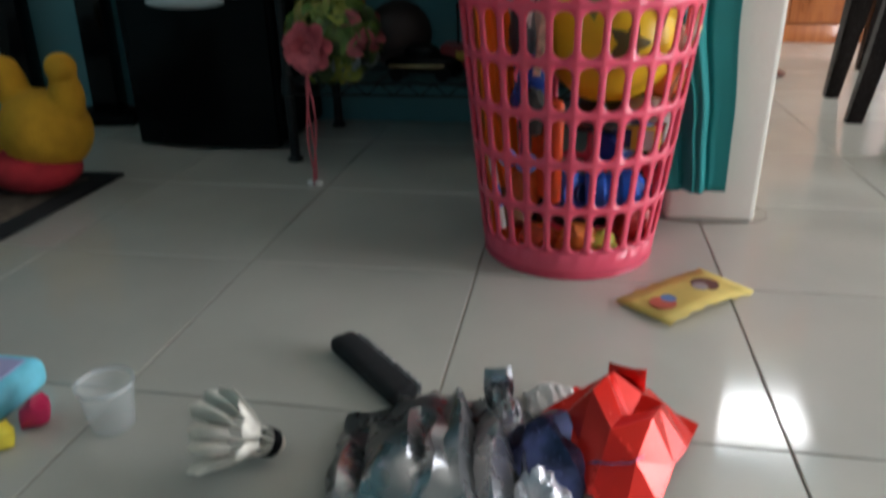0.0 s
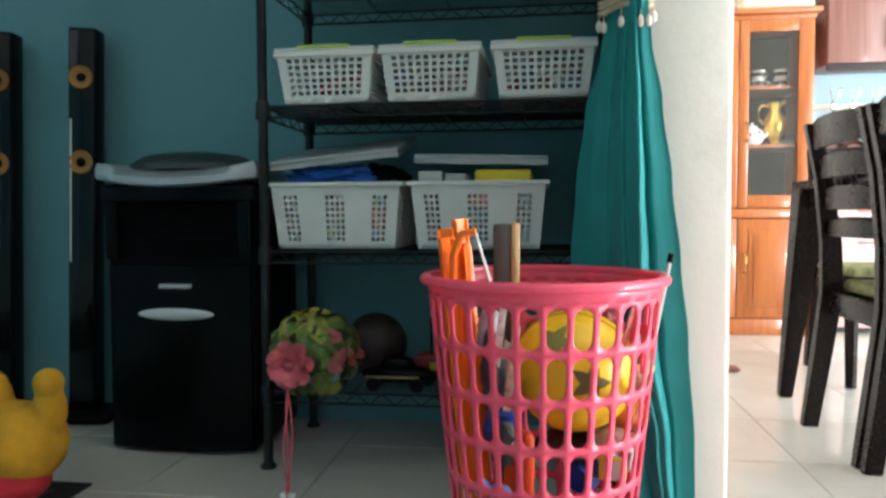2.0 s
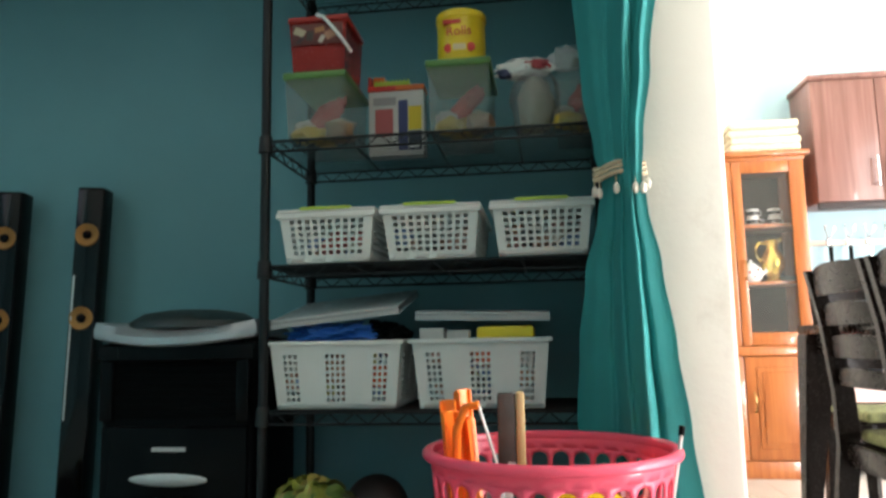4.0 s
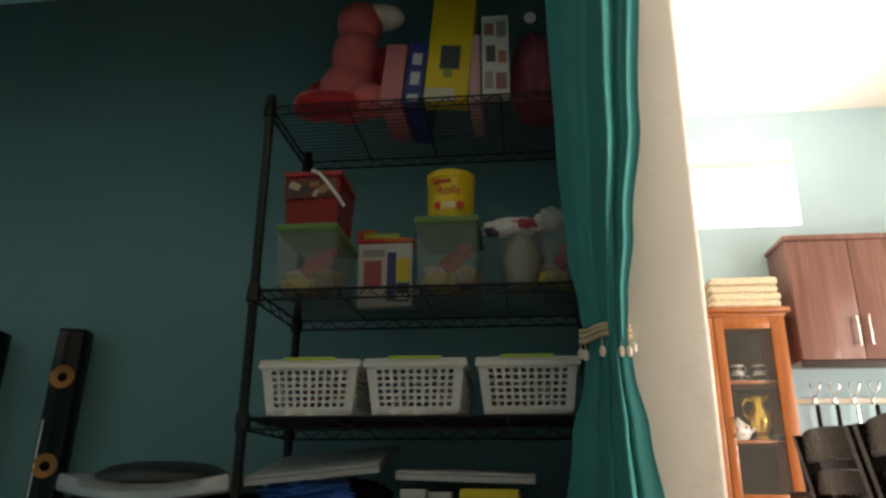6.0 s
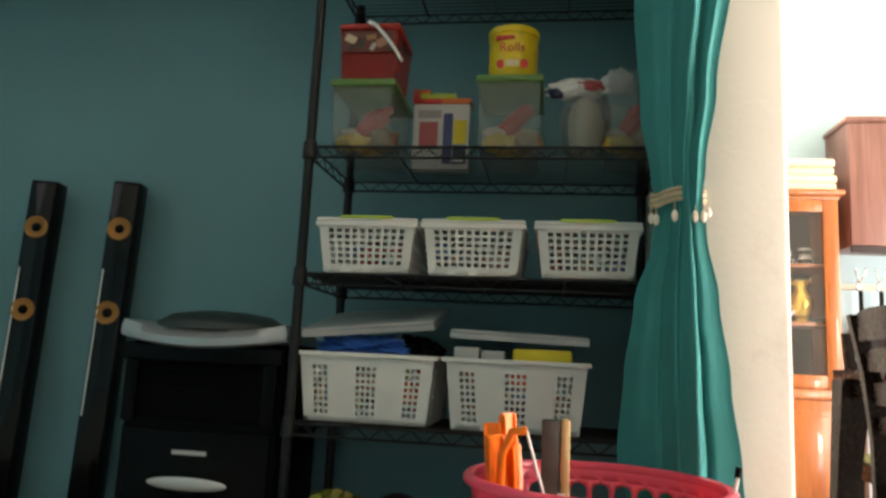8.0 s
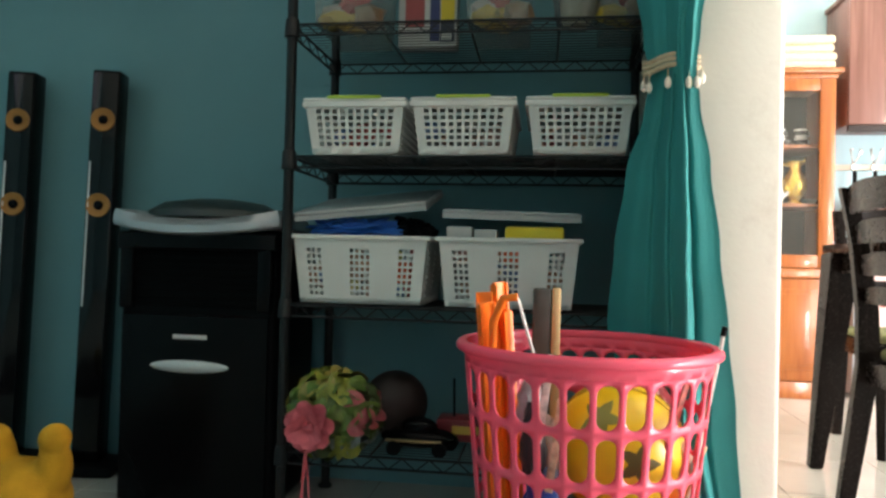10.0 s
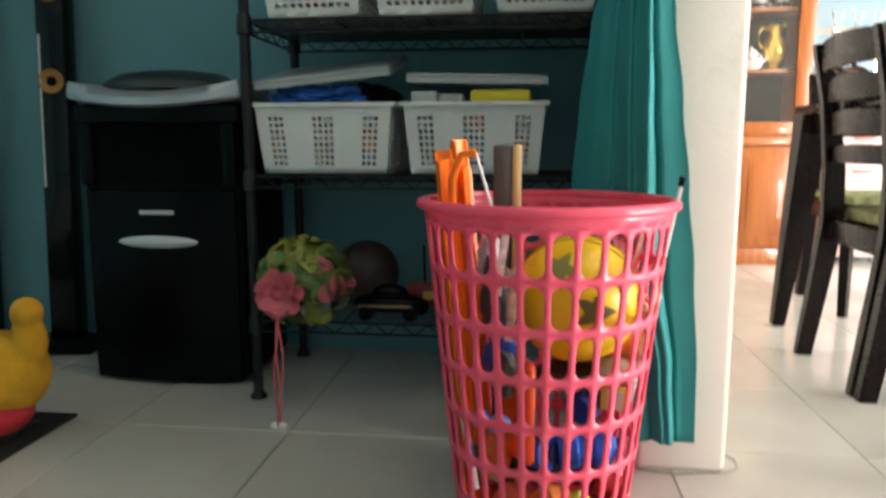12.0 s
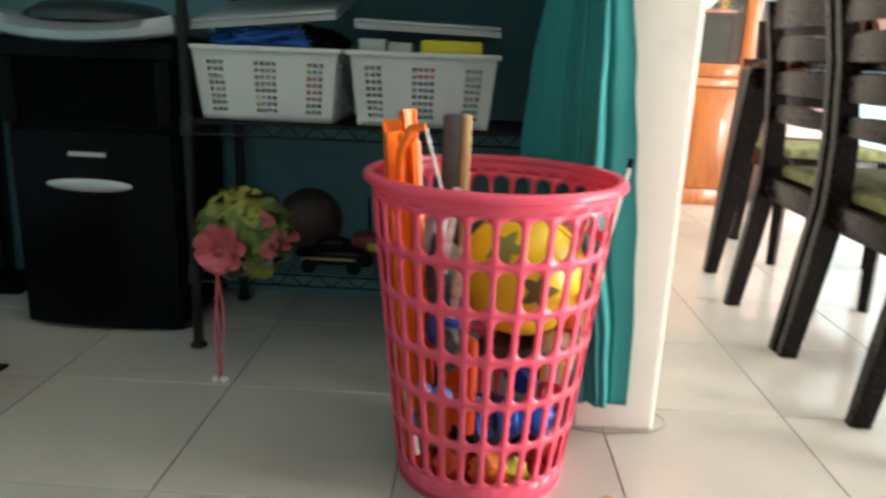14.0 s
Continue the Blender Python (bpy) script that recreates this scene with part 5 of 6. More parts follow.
def flower_ball():
    th = thing("flower_ball", (-0.534, 1.566, 0), "ball of green and yellow artificial leaves with pink bow", "artificial flowers")
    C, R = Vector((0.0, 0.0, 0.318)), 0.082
    # mottled dark green ball that fills the inside of the leaves
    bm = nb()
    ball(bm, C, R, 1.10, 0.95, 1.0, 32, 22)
    part("core", bm, mat("dark_green_core", (0.035, 0.05, 0.012), 0.9, vary=0.5, scale=40, bump=0.8), th)
    shades = (("lime_leaf", (0.20, 0.22, 0.03)), ("green_leaf", (0.075, 0.13, 0.018)), ("yellow_leaf", (0.27, 0.21, 0.045)), ("moss_leaf", (0.035, 0.055, 0.012)), ("pale_film_leaf", (0.17, 0.21, 0.20)), ("rose_leaf", (0.30, 0.06, 0.07)))
    leaves = [leaf_mesh(n, 0.050, 0.036, mat(n, c, 0.45, vary=0.25, scale=50)) for n, c in shades]
    rnd = random.Random(12)
    N = 190
    for k in range(N):
        z = 1 - 2 * (k + 0.5) / N
        a = k * 2.39996
        d = Vector((math.sqrt(1 - z * z) * math.cos(a), math.sqrt(1 - z * z) * math.sin(a), z))
        pick = rnd.random()
        if d.z < -0.45:
            kind = 4 if pick < 0.5 else 3 if pick < 0.8 else 0
        elif d.x > 0.55:
            kind = 5 if pick < 0.30 else 1 if pick < 0.6 else 3
        elif d.z > 0.45:
            kind = 0 if pick < 0.45 else 2 if pick < 0.75 else 1
        else:
            kind = 1 if pick < 0.45 else 0 if pick < 0.65 else 3 if pick < 0.8 else 4 if pick < 0.9 else 2
        ob = new("leaf", leaves[kind])
        ob.parent = th
        q = d.to_track_quat("Z", "Y").to_matrix().to_4x4()
        rad = R * (1.02 + 0.13 * rnd.random())
        ob.matrix_local = Matrix.Translation(C + Vector((d.x * 1.10, d.y * 0.95, d.z)) * rad) @ q @ pose(0, 0, 0, rnd.uniform(-28, 28), rnd.uniform(-35, 20), rnd.uniform(0, 360))
    bow = mat("pink_ribbon", (0.56, 0.105, 0.13), 0.55, vary=0.15, scale=60)
    heart = Vector((-0.024, -0.100, 0.308))
    petal = leaf_mesh("petal", 0.052, 0.040, bow)
    for k in range(22):
        ring = k % 3
        ob = new("petal", petal)
        ob.parent = th
        ob.matrix_local = Matrix.Translation(heart) @ pose(0, 0, 0, 0, k * 51.0 + 17 * ring, 0) @ pose(0.030 - 0.005 * ring, -0.004 - 0.007 * ring, 0, 90 + rnd.uniform(-20, 20), 0, 0) @ pose(0, 0, 0, 0, -18 - 12 * ring, 0)
    part("bow_knot", crumple(nb(), (heart.x, heart.y - 0.012, heart.z - 0.012), (0.016, 0.010, 0.014), 91, 3, 0.35, 3.0), bow, th, "gathered middle of the pink bow")
    for j in range(3):
        pts = [(heart.x - 0.002 + 0.004 * math.sin(7 * f + 2.1 * j) + (j - 1) * 0.006 * math.sin(3.1 * f) - 0.010 * f, heart.y - 0.016 + 0.016 * f + 0.003 * math.cos(6 * f + 2 * j), heart.z - 0.01 + (0.012 - heart.z) * f) for f in [i / 14 for i in range(15)]]
        part("ribbon", tube(nb(), pts, 0.0022, 6), bow, th)
    for dx in (-0.010, 0.008):
        part("knot", crumple(nb(), (heart.x - 0.012 + dx, heart.y, 0.0005), (0.009, 0.008, 0.008), 7, 2, 0.3), PORC, th)


flower_ball()

# mat and soft toy
th = thing("floor_mat", (0, 0, 0), "dark woven floor mat with a black border", "mat")
part("border", bx(-1.95, -1.062, 0.90, 1.482, 0.001, 0.008, bevel=0.003), mat("black_mat_border", (0.010, 0.010, 0.011), 0.9, bump=0.8), th)
part("field", bx(-1.89, -1.118, 0.95, 1.425, 0.0082, 0.011, bevel=0.001), mat("brown_woven_field", (0.10, 0.075, 0.055), 0.95, vary=0.6, scale=45, bump=1.0, bscale=180), th)
plush("plush_toy", (-1.150, 1.345, 0.0115), [((0.015, 0, 0.125), 0.098, (1.0, 0.95, 0.95), 0), ((-0.045, 0.0, 0.22), 0.036, (1.0, 1.0, 1.5), 0), ((-0.062, -0.005, 0.262), 0.034, (1.35, 1.0, 0.75), 0), ((0.085, 0.0, 0.20), 0.036, (1.0, 1.0, 1.7), 0), ((0.088, -0.005, 0.262), 0.033, (1.0, 1.0, 1.0), 0), ((-0.02, -0.02, 0.045), 0.085, (1.25, 1.0, 0.62), 1), ((-0.155, -0.03, 0.075), 0.07, (1.1, 0.9, 0.9), 0), ((-0.16, -0.06, 0.035), 0.06, (1.0, 0.8, 0.7), 1), ((-0.20, 0.0, 0.11), 0.075, (1.0, 0.9, 0.9), 0), ((-0.215, -0.05, 0.135), 0.022, (1.2, 0.7, 1.0), 2)], "yellow plush toy in a red shirt lying upside down", [YELLOW, RED, WHITEP], ["body", "shirt", "tag"])

# ---- things: inside the laundry basket ----
BR = 0.106
th = thing("rubber_ball", (0.058, 1.185, 0.372), "yellow rubber ball with dark star patches", "ball")
part("body", ball(nb(), (0, 0, 0), BR, u=40, v=26), mat("yellow_rubber", (0.85, 0.55, 0.01), 0.35, vary=0.04), th)
for ax, az, c, nm in ((-24, 36, (0.22, 0.24, 0.04), "olive"), (12, 0, (0.10, 0.08, 0.015), "dark"), (100, -10, (0.10, 0.08, 0.015), "dark"), (-120, 10, (0.10, 0.08, 0.015), "dark")):
    m = Matrix.Rotation(radians(ax), 4, "Z") @ Matrix.Rotation(radians(90 - az), 4, "X")
    bm = nb()
    rr = []
    for ring in range(4):
        row = []
        for k in range(20):
            s = (0.036, 0.024, 0.017, 0.024)[k % 4]
            q = s * ring / 3
            a = 2 * math.pi * k / 20
            x, y = q * math.cos(a), q * math.sin(a)
            row.append(bm.verts.new(m @ Vector((x, y, math.sqrt(max((BR + 0.0008) ** 2 - x * x - y * y, 0))))))
        rr.append(row)
    for a, b in zip(rr, rr[1:]):
        for k in range(20):
            bm.faces.new((a[k], a[(k + 1) % 20], b[(k + 1) % 20], b[k]))
    bmesh.ops.remove_doubles(bm, verts=bm.verts, dist=0.0001)
    part("patch", bm, mat("ball_patch_" + nm, c, 0.4), th)
for k in range(3):
    m = Matrix.Rotation(radians(35), 4, "Y") @ Matrix.Rotation(radians(14 * k - 10), 4, "X")
    bm = nb()
    pts = [m @ Vector(((BR + 0.0005) * math.cos(a), -0.0, (BR + 0.0005) * math.sin(a))) for a in [2 * math.pi * i / 60 for i in range(61)]]
    tube(bm, pts, 0.0014, 5)
    part("groove", bm, mat("ball_groove", (0.45, 0.28, 0.01), 0.5), th)

def track_toy(k, x, y, top, lean):
    bm = nb()
    box(bm, -0.014, 0.014, -0.0035, 0.0035, 0.0, top, bevel=0.0012)
    box(bm, -0.014, -0.010, -0.008, 0.008, 0.0005, top - 0.004, bevel=0.001)
    box(bm, 0.010, 0.014, -0.008, 0.008, 0.0005, top - 0.002, bevel=0.001)
    ob = single("track_piece", bm, ORANGE, "orange plastic toy track strip in the basket", "toy track", group="orange track strips")
    ob.matrix_world = pose(x, y, 0.016, lean[0], lean[1], 0) @ pose(0, 0, 0, 0, 0, 25 * k)


for k, (x, y, top, lean) in enumerate(((-0.118, 1.175, 0.605, (0, -4.6)), (-0.112, 1.150, 0.590, (1, -4.6)), (-0.095, 1.185, 0.622, (0, -4.4)), (-0.122, 1.205, 0.55, (0, -4.6)), (-0.105, 1.222, 0.57, (-1, -4.6)), (-0.085, 1.160, 0.58, (1, -4.6)))):
    track_toy(k, x, y, top, lean)
bm = nb()
tube(bm, [(-0.148, 1.13, 0.50), (-0.146, 1.125, 0.575), (-0.130, 1.12, 0.612), (-0.108, 1.118, 0.615)], 0.007, 10)
single("curved_strip", bm, ORANGE, "curved orange plastic strip in the basket", "toy track")
bm = nb()
rod(bm, (-0.108, 1.118, 0.613), (-0.072, 1.10, 0.50), 0.0025, n=8)
single("plastic_straw", bm, PORC, "thin white plastic straw in the basket", "straw")
th = thing("toy_bat", (-0.062, 1.235, 0.016), "flat grey wooden toy bat standing in the basket", "bat")
part("blade", bx(-0.024, 0.008, -0.008, 0.008, 0.0, 0.610, bevel=0.004), mat("grey_worn_wood", (0.055, 0.05, 0.045), 0.7, vary=0.25, scale=25), th)
part("edge", bx(0.0085, 0.024, -0.009, 0.009, 0.0, 0.612, bevel=0.005), wood("pale_stick_wood", (0.42, 0.28, 0.12), (0.58, 0.42, 0.22), 0.6, 6, 2, 0), th, "pale bare wood edge")
th = thing("drum_stick", (0, 0, 0), "white plastic wand with a black tip in the basket", "wand")
part("shaft", rod(nb(), (0.150, 1.17, 0.20), (0.212, 1.15, 0.562), 0.003, n=8), PORC, th)
part("tip", rod(nb(), (0.212, 1.15, 0.562), (0.2145, 1.149, 0.577), 0.005, n=10), BLACKM, th)

BLUEP = mat("bright_blue_plastic", (0.02, 0.12, 0.62), 0.35)
SKYP = mat("sky_blue_plastic", (0.10, 0.28, 0.75), 0.3)
NAVY = mat("navy_plastic", (0.01, 0.02, 0.10), 0.4)
REDP = mat("red_plastic", (0.65, 0.04, 0.02), 0.3)
single("red_disc", bx(-0.010, 0.010, -0.042, 0.042, -0.085, 0.085, bevel=0.009, seg=3), mat("red_orange_plastic", (0.80, 0.09, 0.02), 0.3), "red plastic disc on edge in the basket", "toy disc", (-0.036, 1.118, 0.20), 30)
th = thing("dumbbell_toy", (-0.082, 1.085, 0.190), "shiny sky blue toy with two rounded ends", "toy")
part("body", ball(nb(), (-0.014, 0, 0.002), 0.015, 1.0, 1, 1, 16, 12), SKYP, th)
part("cap", ball(nb(), (0.016, 0, -0.005), 0.016, 1.2, 1, 1, 16, 12), SKYP, th)


def bottle(at, r, h, material, lay, label):
    th = thing("toy_bottle", at, label, "toy bottle", "blue toys in the basket", lay[1])
    th.matrix_world = pose(*at, lay[0], 0, lay[1])
    part("body", lathe(nb(), [(0.0, 0.0), (r * 0.9, 0.0), (r, 0.006), (r, h * 0.32), (r * 0.86, h * 0.36), (r * 0.86, h * 0.6), (r, h * 0.64), (r, h * 0.86), (r * 0.5, h)], 24, cap=False), material, th)
    part("cap", lathe(nb(), [(r * 0.5, h), (r * 0.5, h * 1.12), (0.0, h * 1.13)], 18, cap=False), NAVY, th)
    return th


bottle((0.030, 1.135, 0.125), 0.032, 0.095, BLUEP, (85, 90), "bright blue plastic toy bottle in the basket")
bottle((-0.020, 1.155, 0.120), 0.032, 0.055, BLUEP, (84, 50), "bright blue plastic toy cup lying in the basket")
bottle((0.060, 1.150, 0.190), 0.030, 0.10, mat("deep_blue_plastic", (0.01, 0.05, 0.30), 0.35), (75, 140), "deep blue plastic toy in the basket")
bottle((-0.075, 1.15, 0.265), 0.026, 0.10, mat("deep_blue_plastic", (0.01, 0.05, 0.30), 0.35), (40, 20), "deep blue plastic toy tube in the basket")
single("small_ball", ball(nb(), (0, 0, 0), 0.033, u=20, v=14), mat("orange_rubber", (0.75, 0.22, 0.05), 0.4), "small orange ball in the basket", "ball", (0.148, 1.190, 0.300))
th = thing("toy_packet", (0.105, 1.145, 0.215), "yellow and white toy packet in the basket", "packet", turn=-15)
part("packet", bx(-0.04, 0.04, -0.01, 0.01, -0.02, 0.02, bevel=0.006), mat("yellow_packet", (0.75, 0.5, 0.05), 0.35), th)
part("stripe", bx(-0.035, -0.005, -0.0125, -0.0105, -0.016, 0.016), NAVY, th)
part("stripe", bx(0.005, 0.03, -0.0125, -0.0105, -0.016, 0.016), PORC, th)
for k, (x, y, z, s, c, lab) in enumerate((
        (-0.085, 1.120, 0.455, (0.020, 0.018, 0.050), (0.30, 0.30, 0.32), "grey shiny wrapper in the basket"),
        (-0.055, 1.125, 0.380, (0.018, 0.018, 0.070), (0.55, 0.40, 0.34), "red and white striped wrapper in the basket"),
        (-0.055, 1.130, 0.335, (0.020, 0.016, 0.028), (0.62, 0.50, 0.48), "pale pink crumpled wrapper in the basket"),
        (0.125, 1.150, 0.265, (0.038, 0.03, 0.022), (0.55, 0.45, 0.42), "pale printed packet in the basket"),
        (0.050, 1.180, 0.245, (0.06, 0.05, 0.028), (0.03, 0.02, 0.02), "black cloth lump in the basket"),
        (-0.078, 1.092, 0.400, (0.020, 0.018, 0.060), (0.02, 0.02, 0.025), "black toy figure bag in the basket"),
        (0.120, 1.215, 0.430, (0.035, 0.04, 0.055), (0.30, 0.03, 0.04), "dark red cloth in the basket"),
        (-0.045, 1.125, 0.045, (0.035, 0.03, 0.03), (0.60, 0.10, 0.03), "orange red toy at the basket's bottom"),
        (0.020, 1.105, 0.050, (0.035, 0.025, 0.032), (0.70, 0.18, 0.03), "orange toy at the basket's bottom"),
        (0.060, 1.110, 0.045, (0.028, 0.02, 0.030), (0.65, 0.65, 0.08), "yellow green toy at the basket's bottom"),
        (-0.090, 1.160, 0.100, (0.035, 0.035, 0.05), (0.25, 0.12, 0.05), "brown toy in the basket"),
        (-0.070, 1.140, 0.130, (0.03, 0.03, 0.04), (0.70, 0.16, 0.03), "orange toy piece in the basket"),
        (0.010, 1.200, 0.100, (0.08, 0.06, 0.05), (0.02, 0.015, 0.02), "dark heap of cloth in the basket"),
        (-0.060, 1.092, 0.275, (0.022, 0.018, 0.045), (0.03, 0.035, 0.03), "dark green toy in the basket"),
        (0.110, 1.170, 0.070, (0.03, 0.03, 0.04), (0.45, 0.03, 0.03), "dark red toy in the basket"),
        (0.150, 1.150, 0.370, (0.018, 0.02, 0.04), (0.60, 0.30, 0.20), "striped toy wrapper in the basket"))):
    bm = nb()
    crumple(bm, (0, 0, -s[2]), s, 50 + k, 3, 0.22)
    single("loose_toy", bm, mat("loose_toy_%s" % "abcdefghijklmnop"[k], c, 0.4, vary=0.3, scale=35), lab, "toy", (x, y, z))
th = thing("tube_toy", (-0.105, 1.115, 0.06), "white and blue tube toy in the basket", "toy")
part("tube", rod(nb(), (0, 0, 0), (-0.020, -0.012, 0.13), 0.006, n=12), PORC, th)
part("stripe", rod(nb(), (-0.006, -0.0038, 0.04), (-0.012, -0.0073, 0.08), 0.0066, n=12), SKYP, th)

for k, (x, y, z, rx, rz, c, lab) in enumerate((
        (-0.062, 1.068, 0.47, 8, 10, (0.60, 0.50, 0.48), "thin white and red striped strip in the basket"),
        (-0.045, 1.075, 0.40, -6, -12, (0.62, 0.42, 0.30), "thin orange striped strip in the basket"),
        (0.135, 1.100, 0.44, 14, 40, (0.55, 0.12, 0.10), "thin red strip in the basket"),
        (0.165, 1.140, 0.33, 18, 60, (0.62, 0.34, 0.18), "thin pale orange strip in the basket"))):
    ob = single("paper_strip", bx(-0.006, 0.006, -0.0015, 0.0015, -0.075, 0.065, bevel=0.001), mat("strip_%s" % "abcd"[k], c, 0.4, vary=0.5, scale=60), lab, "strip")
    ob.matrix_world = pose(x, y, z, rx, 6, rz)

# ---- things: litter on the floor ----
FOIL = mat("silver_foil", (0.34, 0.34, 0.35), 0.28, metal=0.9, vary=0.1, bump=0.3, bscale=40)
REDFOIL = mat("red_foil", (0.70, 0.02, 0.01), 0.25, metal=0.35, vary=0.1, bump=0.2, bscale=40)


def fold_sheet(name, at, w, d, seed, material, label, category, lift=0.05, turn=0, n=17, grain=(2.1, 0.9), flap=None):
    """A crumpled sheet of foil: sharp folds, raised in the middle, edges near the floor. flap: x, y, z, width, height, tilt and turn of a loose end."""
    th = thing(name, at, label, category, turn=turn)
    bm = nb()
    off = Vector((seed * 2.3, seed * 5.1, 0))
    g = []
    for i in range(n + 1):
        row = []
        for j in range(n + 1):
            u, v = i / n * 2 - 1, j / n * 2 - 1
            p = Vector((u * grain[0], v * grain[1], 0)) + off
            rid = 1 - abs(noise.noise(p)) * 2
            rid2 = 1 - abs(noise.noise(p * 2.3 + Vector((3, 1, 2)))) * 2
            hgt = max(0.0, 1 - 0.75 * (u * u + v * v)) * lift * (0.5 + 0.6 * rid) + lift * 0.14 * max(rid2, 0)
            u, v = u + 0.07 * noise.noise(p * 9), v + 0.07 * noise.noise(p * 9 + off)
            row.append(bm.verts.new((u * w / 2 * (1 + 0.15 * noise.noise(p * 1.3)), v * d / 2 * (1 + 0.15 * noise.noise(p * 1.1 + off)), 0.003 + max(hgt, 0.0))))
        g.append(row)
    for i in range(n):
        for j in range(n):
            bm.faces.new((g[i][j], g[i + 1][j], g[i + 1][j + 1], g[i][j + 1]))
    bmesh.ops.triangulate(bm, faces=bm.faces)
    ob = new("sheet", finish(bm, "sheet", material, smooth=n >= 9))
    ob.parent = th
    solid(ob, 0.0008, 1)
    if flap:
        x, y, z, fw, fh, tilt, swing = flap
        bm = nb()
        rows = [[bm.verts.new((fw * (q - 0.5), 0.010 * math.sin(2.6 * q + 3 * f), fh * f)) for q in (0, 0.3, 0.65, 1)] for f in (0, 0.5, 1)]
        for a, b in zip(rows, rows[1:]):
            for k in range(3):
                bm.faces.new((a[k], a[k + 1], b[k + 1], b[k]))
        fl = part("flap", bm, material, th)
        fl.matrix_local = pose(x, y, z, tilt, 0, swing)
        solid(fl, 0.0008)
    return th


fold_sheet("foil_wrapper", (-0.118, 0.545, 0), 0.21, 0.21, 3, FOIL, "crumpled silver foil snack bag on the tiles", "wrapper", 0.085, 10, 16, (4.6, 0.45), (0.075, 0.09, 0.02, 0.030, 0.055, -15, 20))
fold_sheet("foil_wrapper", (0.000, 0.580, 0), 0.12, 0.12, 8, mat("blue_silver_foil", (0.10, 0.11, 0.26), 0.25, metal=0.6, vary=0.8, scale=25), "crumpled blue and silver wrapper on the tiles", "wrapper", 0.055, 40, 9, flap=(0.03, -0.05, 0.015, 0.05, 0.045, 25, -10))
fold_sheet("red_wrapper", (0.060, 0.615, 0), 0.15, 0.19, 13, REDFOIL, "crumpled red foil wrapper on the tiles", "wrapper", 0.085, -20, 5, flap=(-0.005, 0.070, 0.030, 0.042, 0.040, -10, 15))
fold_sheet("paper_scrap", (-0.005, 0.700, 0), 0.06, 0.045, 21, mat("white_scrap", (0.7, 0.66, 0.64), 0.6), "small white torn scrap on the tiles", "scrap", 0.02, 15)
fold_sheet("foil_scrap", (-0.060, 0.655, 0), 0.045, 0.07, 33, FOIL, "narrow twist of silver foil on the tiles", "scrap", 0.045, 5)
fold_sheet("foil_scrap", (-0.010, 0.505, 0), 0.07, 0.06, 37, mat("pale_foil", (0.66, 0.66, 0.70), 0.3, metal=0.5), "pale shiny foil flap on the tiles", "scrap", 0.05, 30)
th = thing("black_strap", (-0.235, 0.725, 0.0), "black cloth strap with a grey speckled edge", "strap", turn=-45)
bm = nb()
box(bm, -0.085, 0.085, -0.020, 0.020, 0.002, 0.028, bevel=0.011, seg=4)
part("strap", bm, mat("black_cloth", (0.012, 0.012, 0.014), 0.9, bump=0.7, bscale=250), th)
part("edge", bx(-0.075, 0.08, 0.0195, 0.026, 0.006, 0.024, bevel=0.004), mat("speckled_hook_tape", (0.35, 0.34, 0.35), 0.9, vary=0.9, scale=160, bump=1.0, bscale=300), th, "grey speckled fastening tape")


def shuttlecock(at, turn):
    th = thing("shuttlecock", at, "worn white feather shuttlecock lying on the tiles", "shuttlecock")
    th.matrix_world = pose(at[0], at[1], at[2], 0, 130, turn) @ Matrix.Scale(1.15, 4)
    CR = mat("cream_cork", (0.62, 0.54, 0.44), 0.7)
    part("cork", lathe(nb(), [(0.0, 0.014), (0.008, 0.013), (0.0125, 0.006), (0.013, 0.0), (0.0, 0.0)], 22, cap=False), CR, th)
    part("band", lathe(nb(), [(0.0132, -0.006), (0.0136, -0.005), (0.0136, 0.003), (0.0132, 0.004)], 22, cap=False), BLACKM, th)
    FE = mat("white_feather", (0.70, 0.66, 0.58), 0.8, vary=0.12, scale=60)
    for k in range(12):
        a = 2 * math.pi * k / 12
        bm = nb()
        c, s = math.cos(a), math.sin(a)
        wide = 1.0 + 0.22 * (k % 3 == 0) + 0.15 * math.sin(5 * k)
        def P(r, z, w):
            r = 0.011 + (r - 0.011) * wide
            return Vector((r * c - w * s, r * s + w * c, z))
        vs = [P(0.011, -0.004, -0.0012), P(0.011, -0.004, 0.0012), P(0.020, -0.030, 0.0012), P(0.022, -0.034, 0.0075), P(0.034, -0.062, 0.0085), P(0.037, -0.068, 0.0), P(0.034, -0.062, -0.0085), P(0.022, -0.034, -0.0075), P(0.020, -0.030, -0.0012)]
        bm.faces.new([bm.verts.new(v) for v in vs])
        solid(part("feather", bm, FE, th), 0.0008)
    return th


shuttlecock((-0.300, 0.548, 0.026), 52)
th = thing("plastic_cup", (-0.510, 0.580, 0), "small clear plastic cup on the tiles", "cup")
th.scale = (0.92, 0.92, 1.25)
CUPM = mat("clear_cup_plastic", (0.8, 0.82, 0.82), 0.04, vary=0.03, alpha=0.16)
part("wall", lathe(nb(), [(0.026, 0.0), (0.027, 0.002), (0.034, 0.048), (0.0325, 0.048), (0.0255, 0.003), (0.0, 0.003)], 32, cap=False), CUPM, th)
part("rim", lathe(nb(), [(0.0325, 0.046), (0.036, 0.046), (0.036, 0.050), (0.0325, 0.050), (0.0325, 0.046)], 32, cap=False), mat("clear_rim", (0.75, 0.77, 0.77), 0.1, alpha=0.35), th)
th = thing("toy_packet", (-0.685, 0.560, 0), "pale blue and lilac printed packet on the tiles", "packet", turn=0)
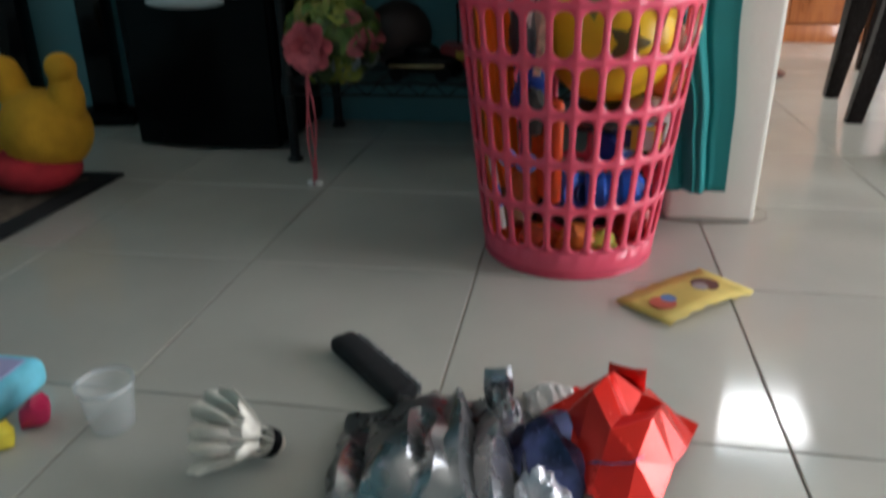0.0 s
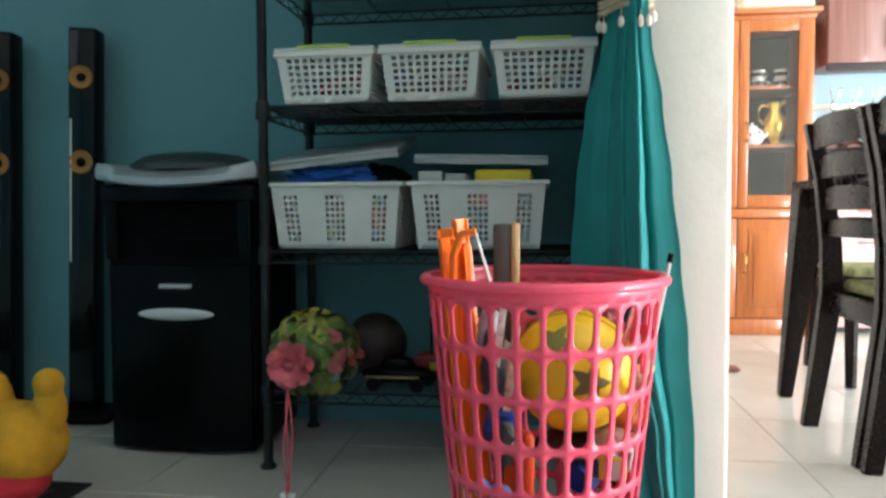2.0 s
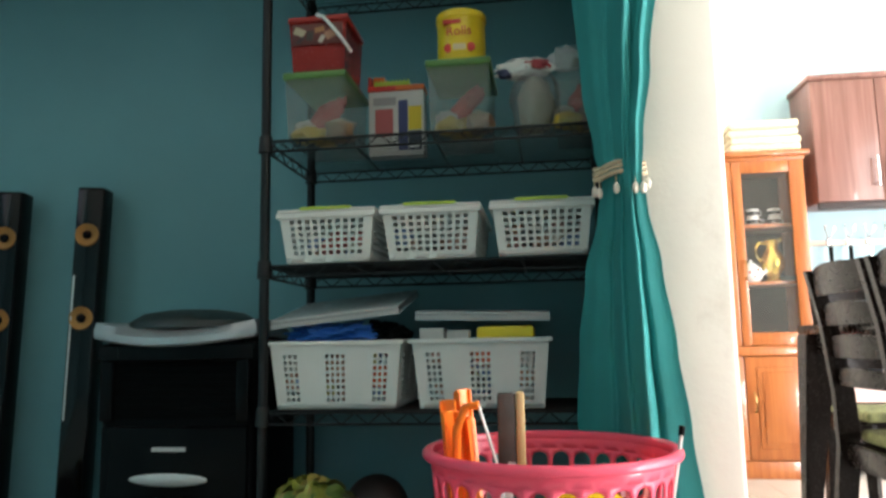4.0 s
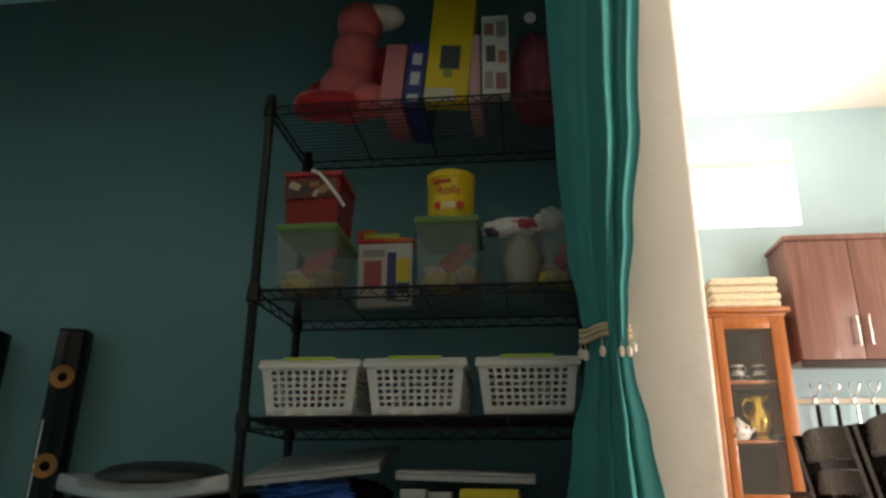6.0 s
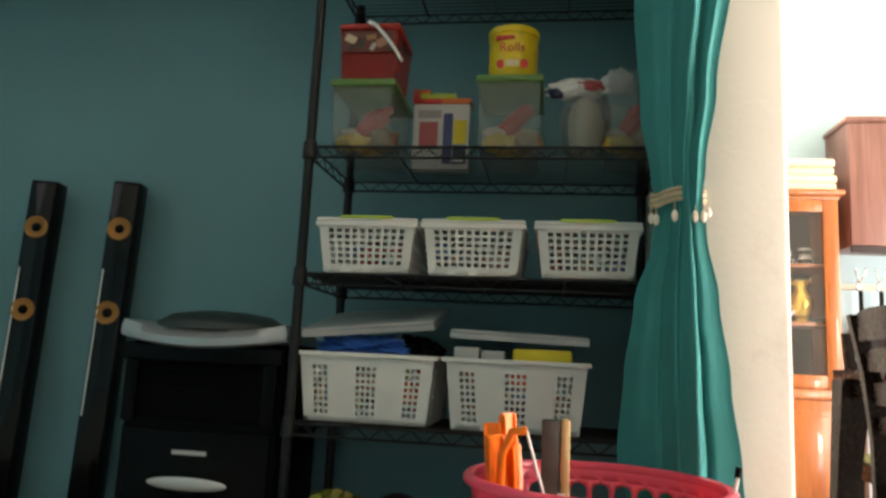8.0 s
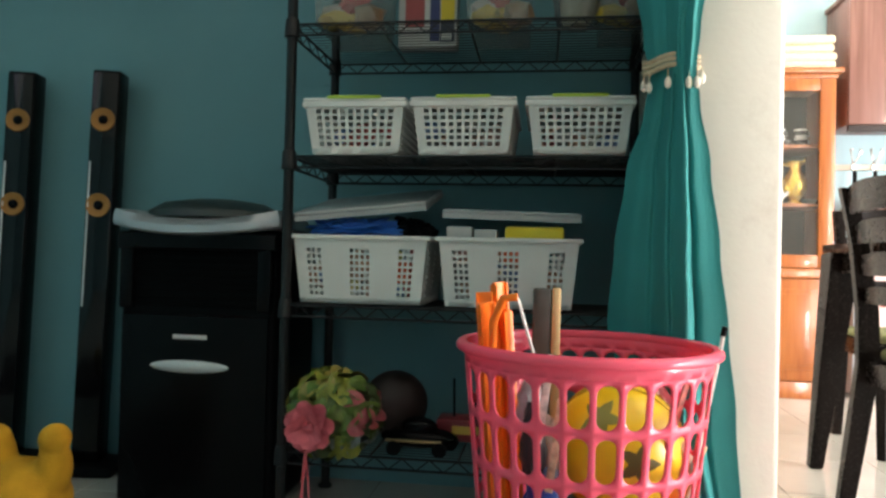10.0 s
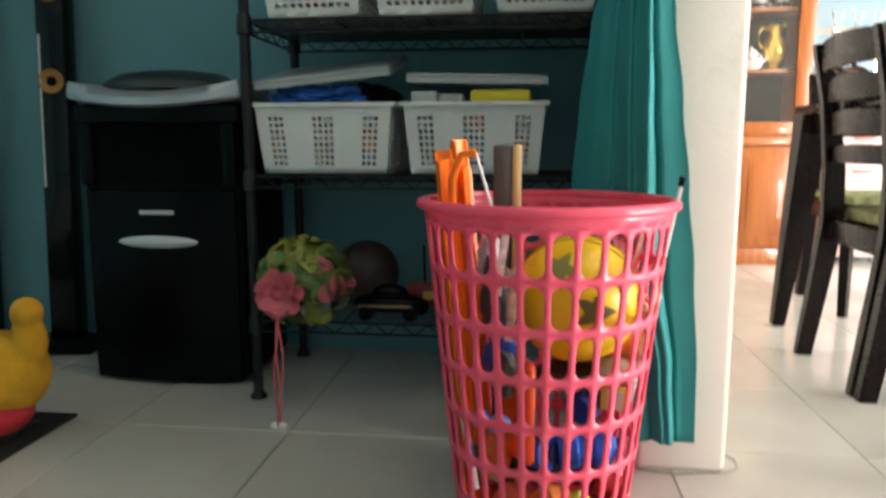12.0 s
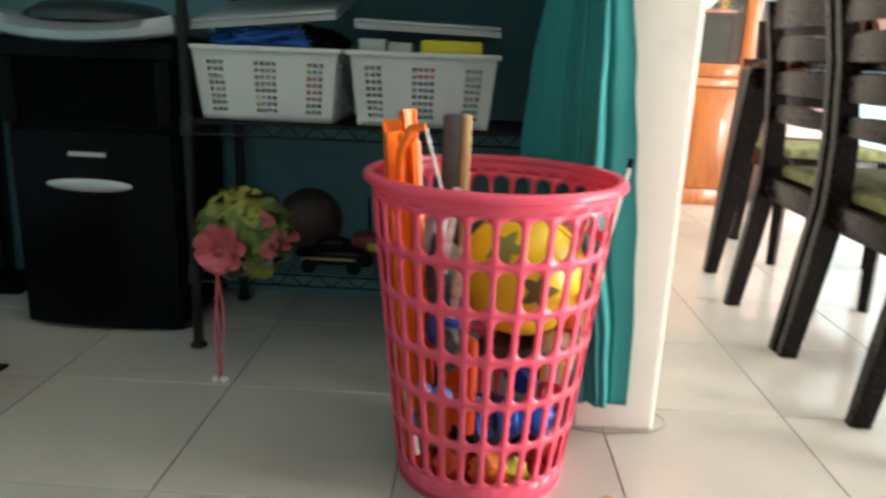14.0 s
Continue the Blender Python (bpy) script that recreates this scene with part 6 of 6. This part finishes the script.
part("packet", bx(-0.075, 0.045, -0.09, 0.09, 0.001, 0.045, bevel=0.016, seg=4), mat("pale_blue_film", (0.16, 0.50, 0.62), 0.35, vary=0.5, scale=14), th)
part("print", bx(-0.04, 0.03, 0.0, 0.07, 0.0452, 0.0465), mat("lilac_print", (0.45, 0.42, 0.68), 0.4), th)
part("toy", crumple(nb(), (0.082, 0.01, 0.001), (0.018, 0.02, 0.02), 71, 2), mat("crimson_toy", (0.55, 0.02, 0.09), 0.4), th)
part("toy", crumple(nb(), (0.072, -0.035, 0.001), (0.015, 0.018, 0.018), 72, 2), mat("yellow_toy", (0.75, 0.6, 0.05), 0.4), th)


def card():
    th = thing("cardboard_piece", (0.19, 1.005, 0.0), "torn yellow printed card lying on the tiles", "card", turn=44)
    ym = mat("yellow_printed_card", (0.62, 0.47, 0.12), 0.6, vary=0.12, scale=20)
    bm = nb()
    n = 12
    g = [[bm.verts.new((-0.10 + 0.20 * i / n, -0.052 + 0.104 * j / 4 + (0.0025 * math.sin(9 * i) if j in (0, 4) else 0), 0.003 + 0.012 * max(0, math.cos(3.0 * (i / n - 0.35))) * (1 - j / 6))) for j in range(5)] for i in range(n + 1)]
    for i in range(n):
        for j in range(4):
            bm.faces.new((g[i][j], g[i + 1][j], g[i + 1][j + 1], g[i][j + 1]))
    solid(part("card", bm, ym, th), 0.0012, 1)
    for x, y, r, c, nm in ((-0.06, -0.005, 0.020, (0.50, 0.10, 0.06), "red"), (-0.042, 0.0, 0.012, (0.12, 0.22, 0.45), "blue"), (0.05, 0.005, 0.022, (0.15, 0.06, 0.05), "dark"), (0.035, 0.002, 0.012, (0.35, 0.30, 0.32), "grey")):
        z = 0.0052 + 0.012 * max(0, math.cos(3.0 * ((x + 0.10) / 0.20 - 0.35))) * (1 - ((y + 0.052) / 0.104 * 4) / 6)
        part("print", lathe(nb(), [(r, 0.0), (r, 0.0008), (0.0, 0.0008)], 16, (x, y, z)), mat("card_spot_" + nm, c, 0.6), th)


card()

# ---- floor tiles ----
bm = nb()
box(bm, 0, TS - 0.0024, 0, TS - 0.0024, -0.0029, 0.0, bevel=0.0012, seg=1)
tile_mesh = finish(bm, "tile", TILE, smooth=False)
for i in range(-6, 9):
    for j in range(-11, 9):
        x, y = FX0 + i * TS + 0.0012, FY0 + j * TS + 0.0012
        t = new("tile", tile_mesh)
        t.parent = floor
        t.location = (x, y, 0)
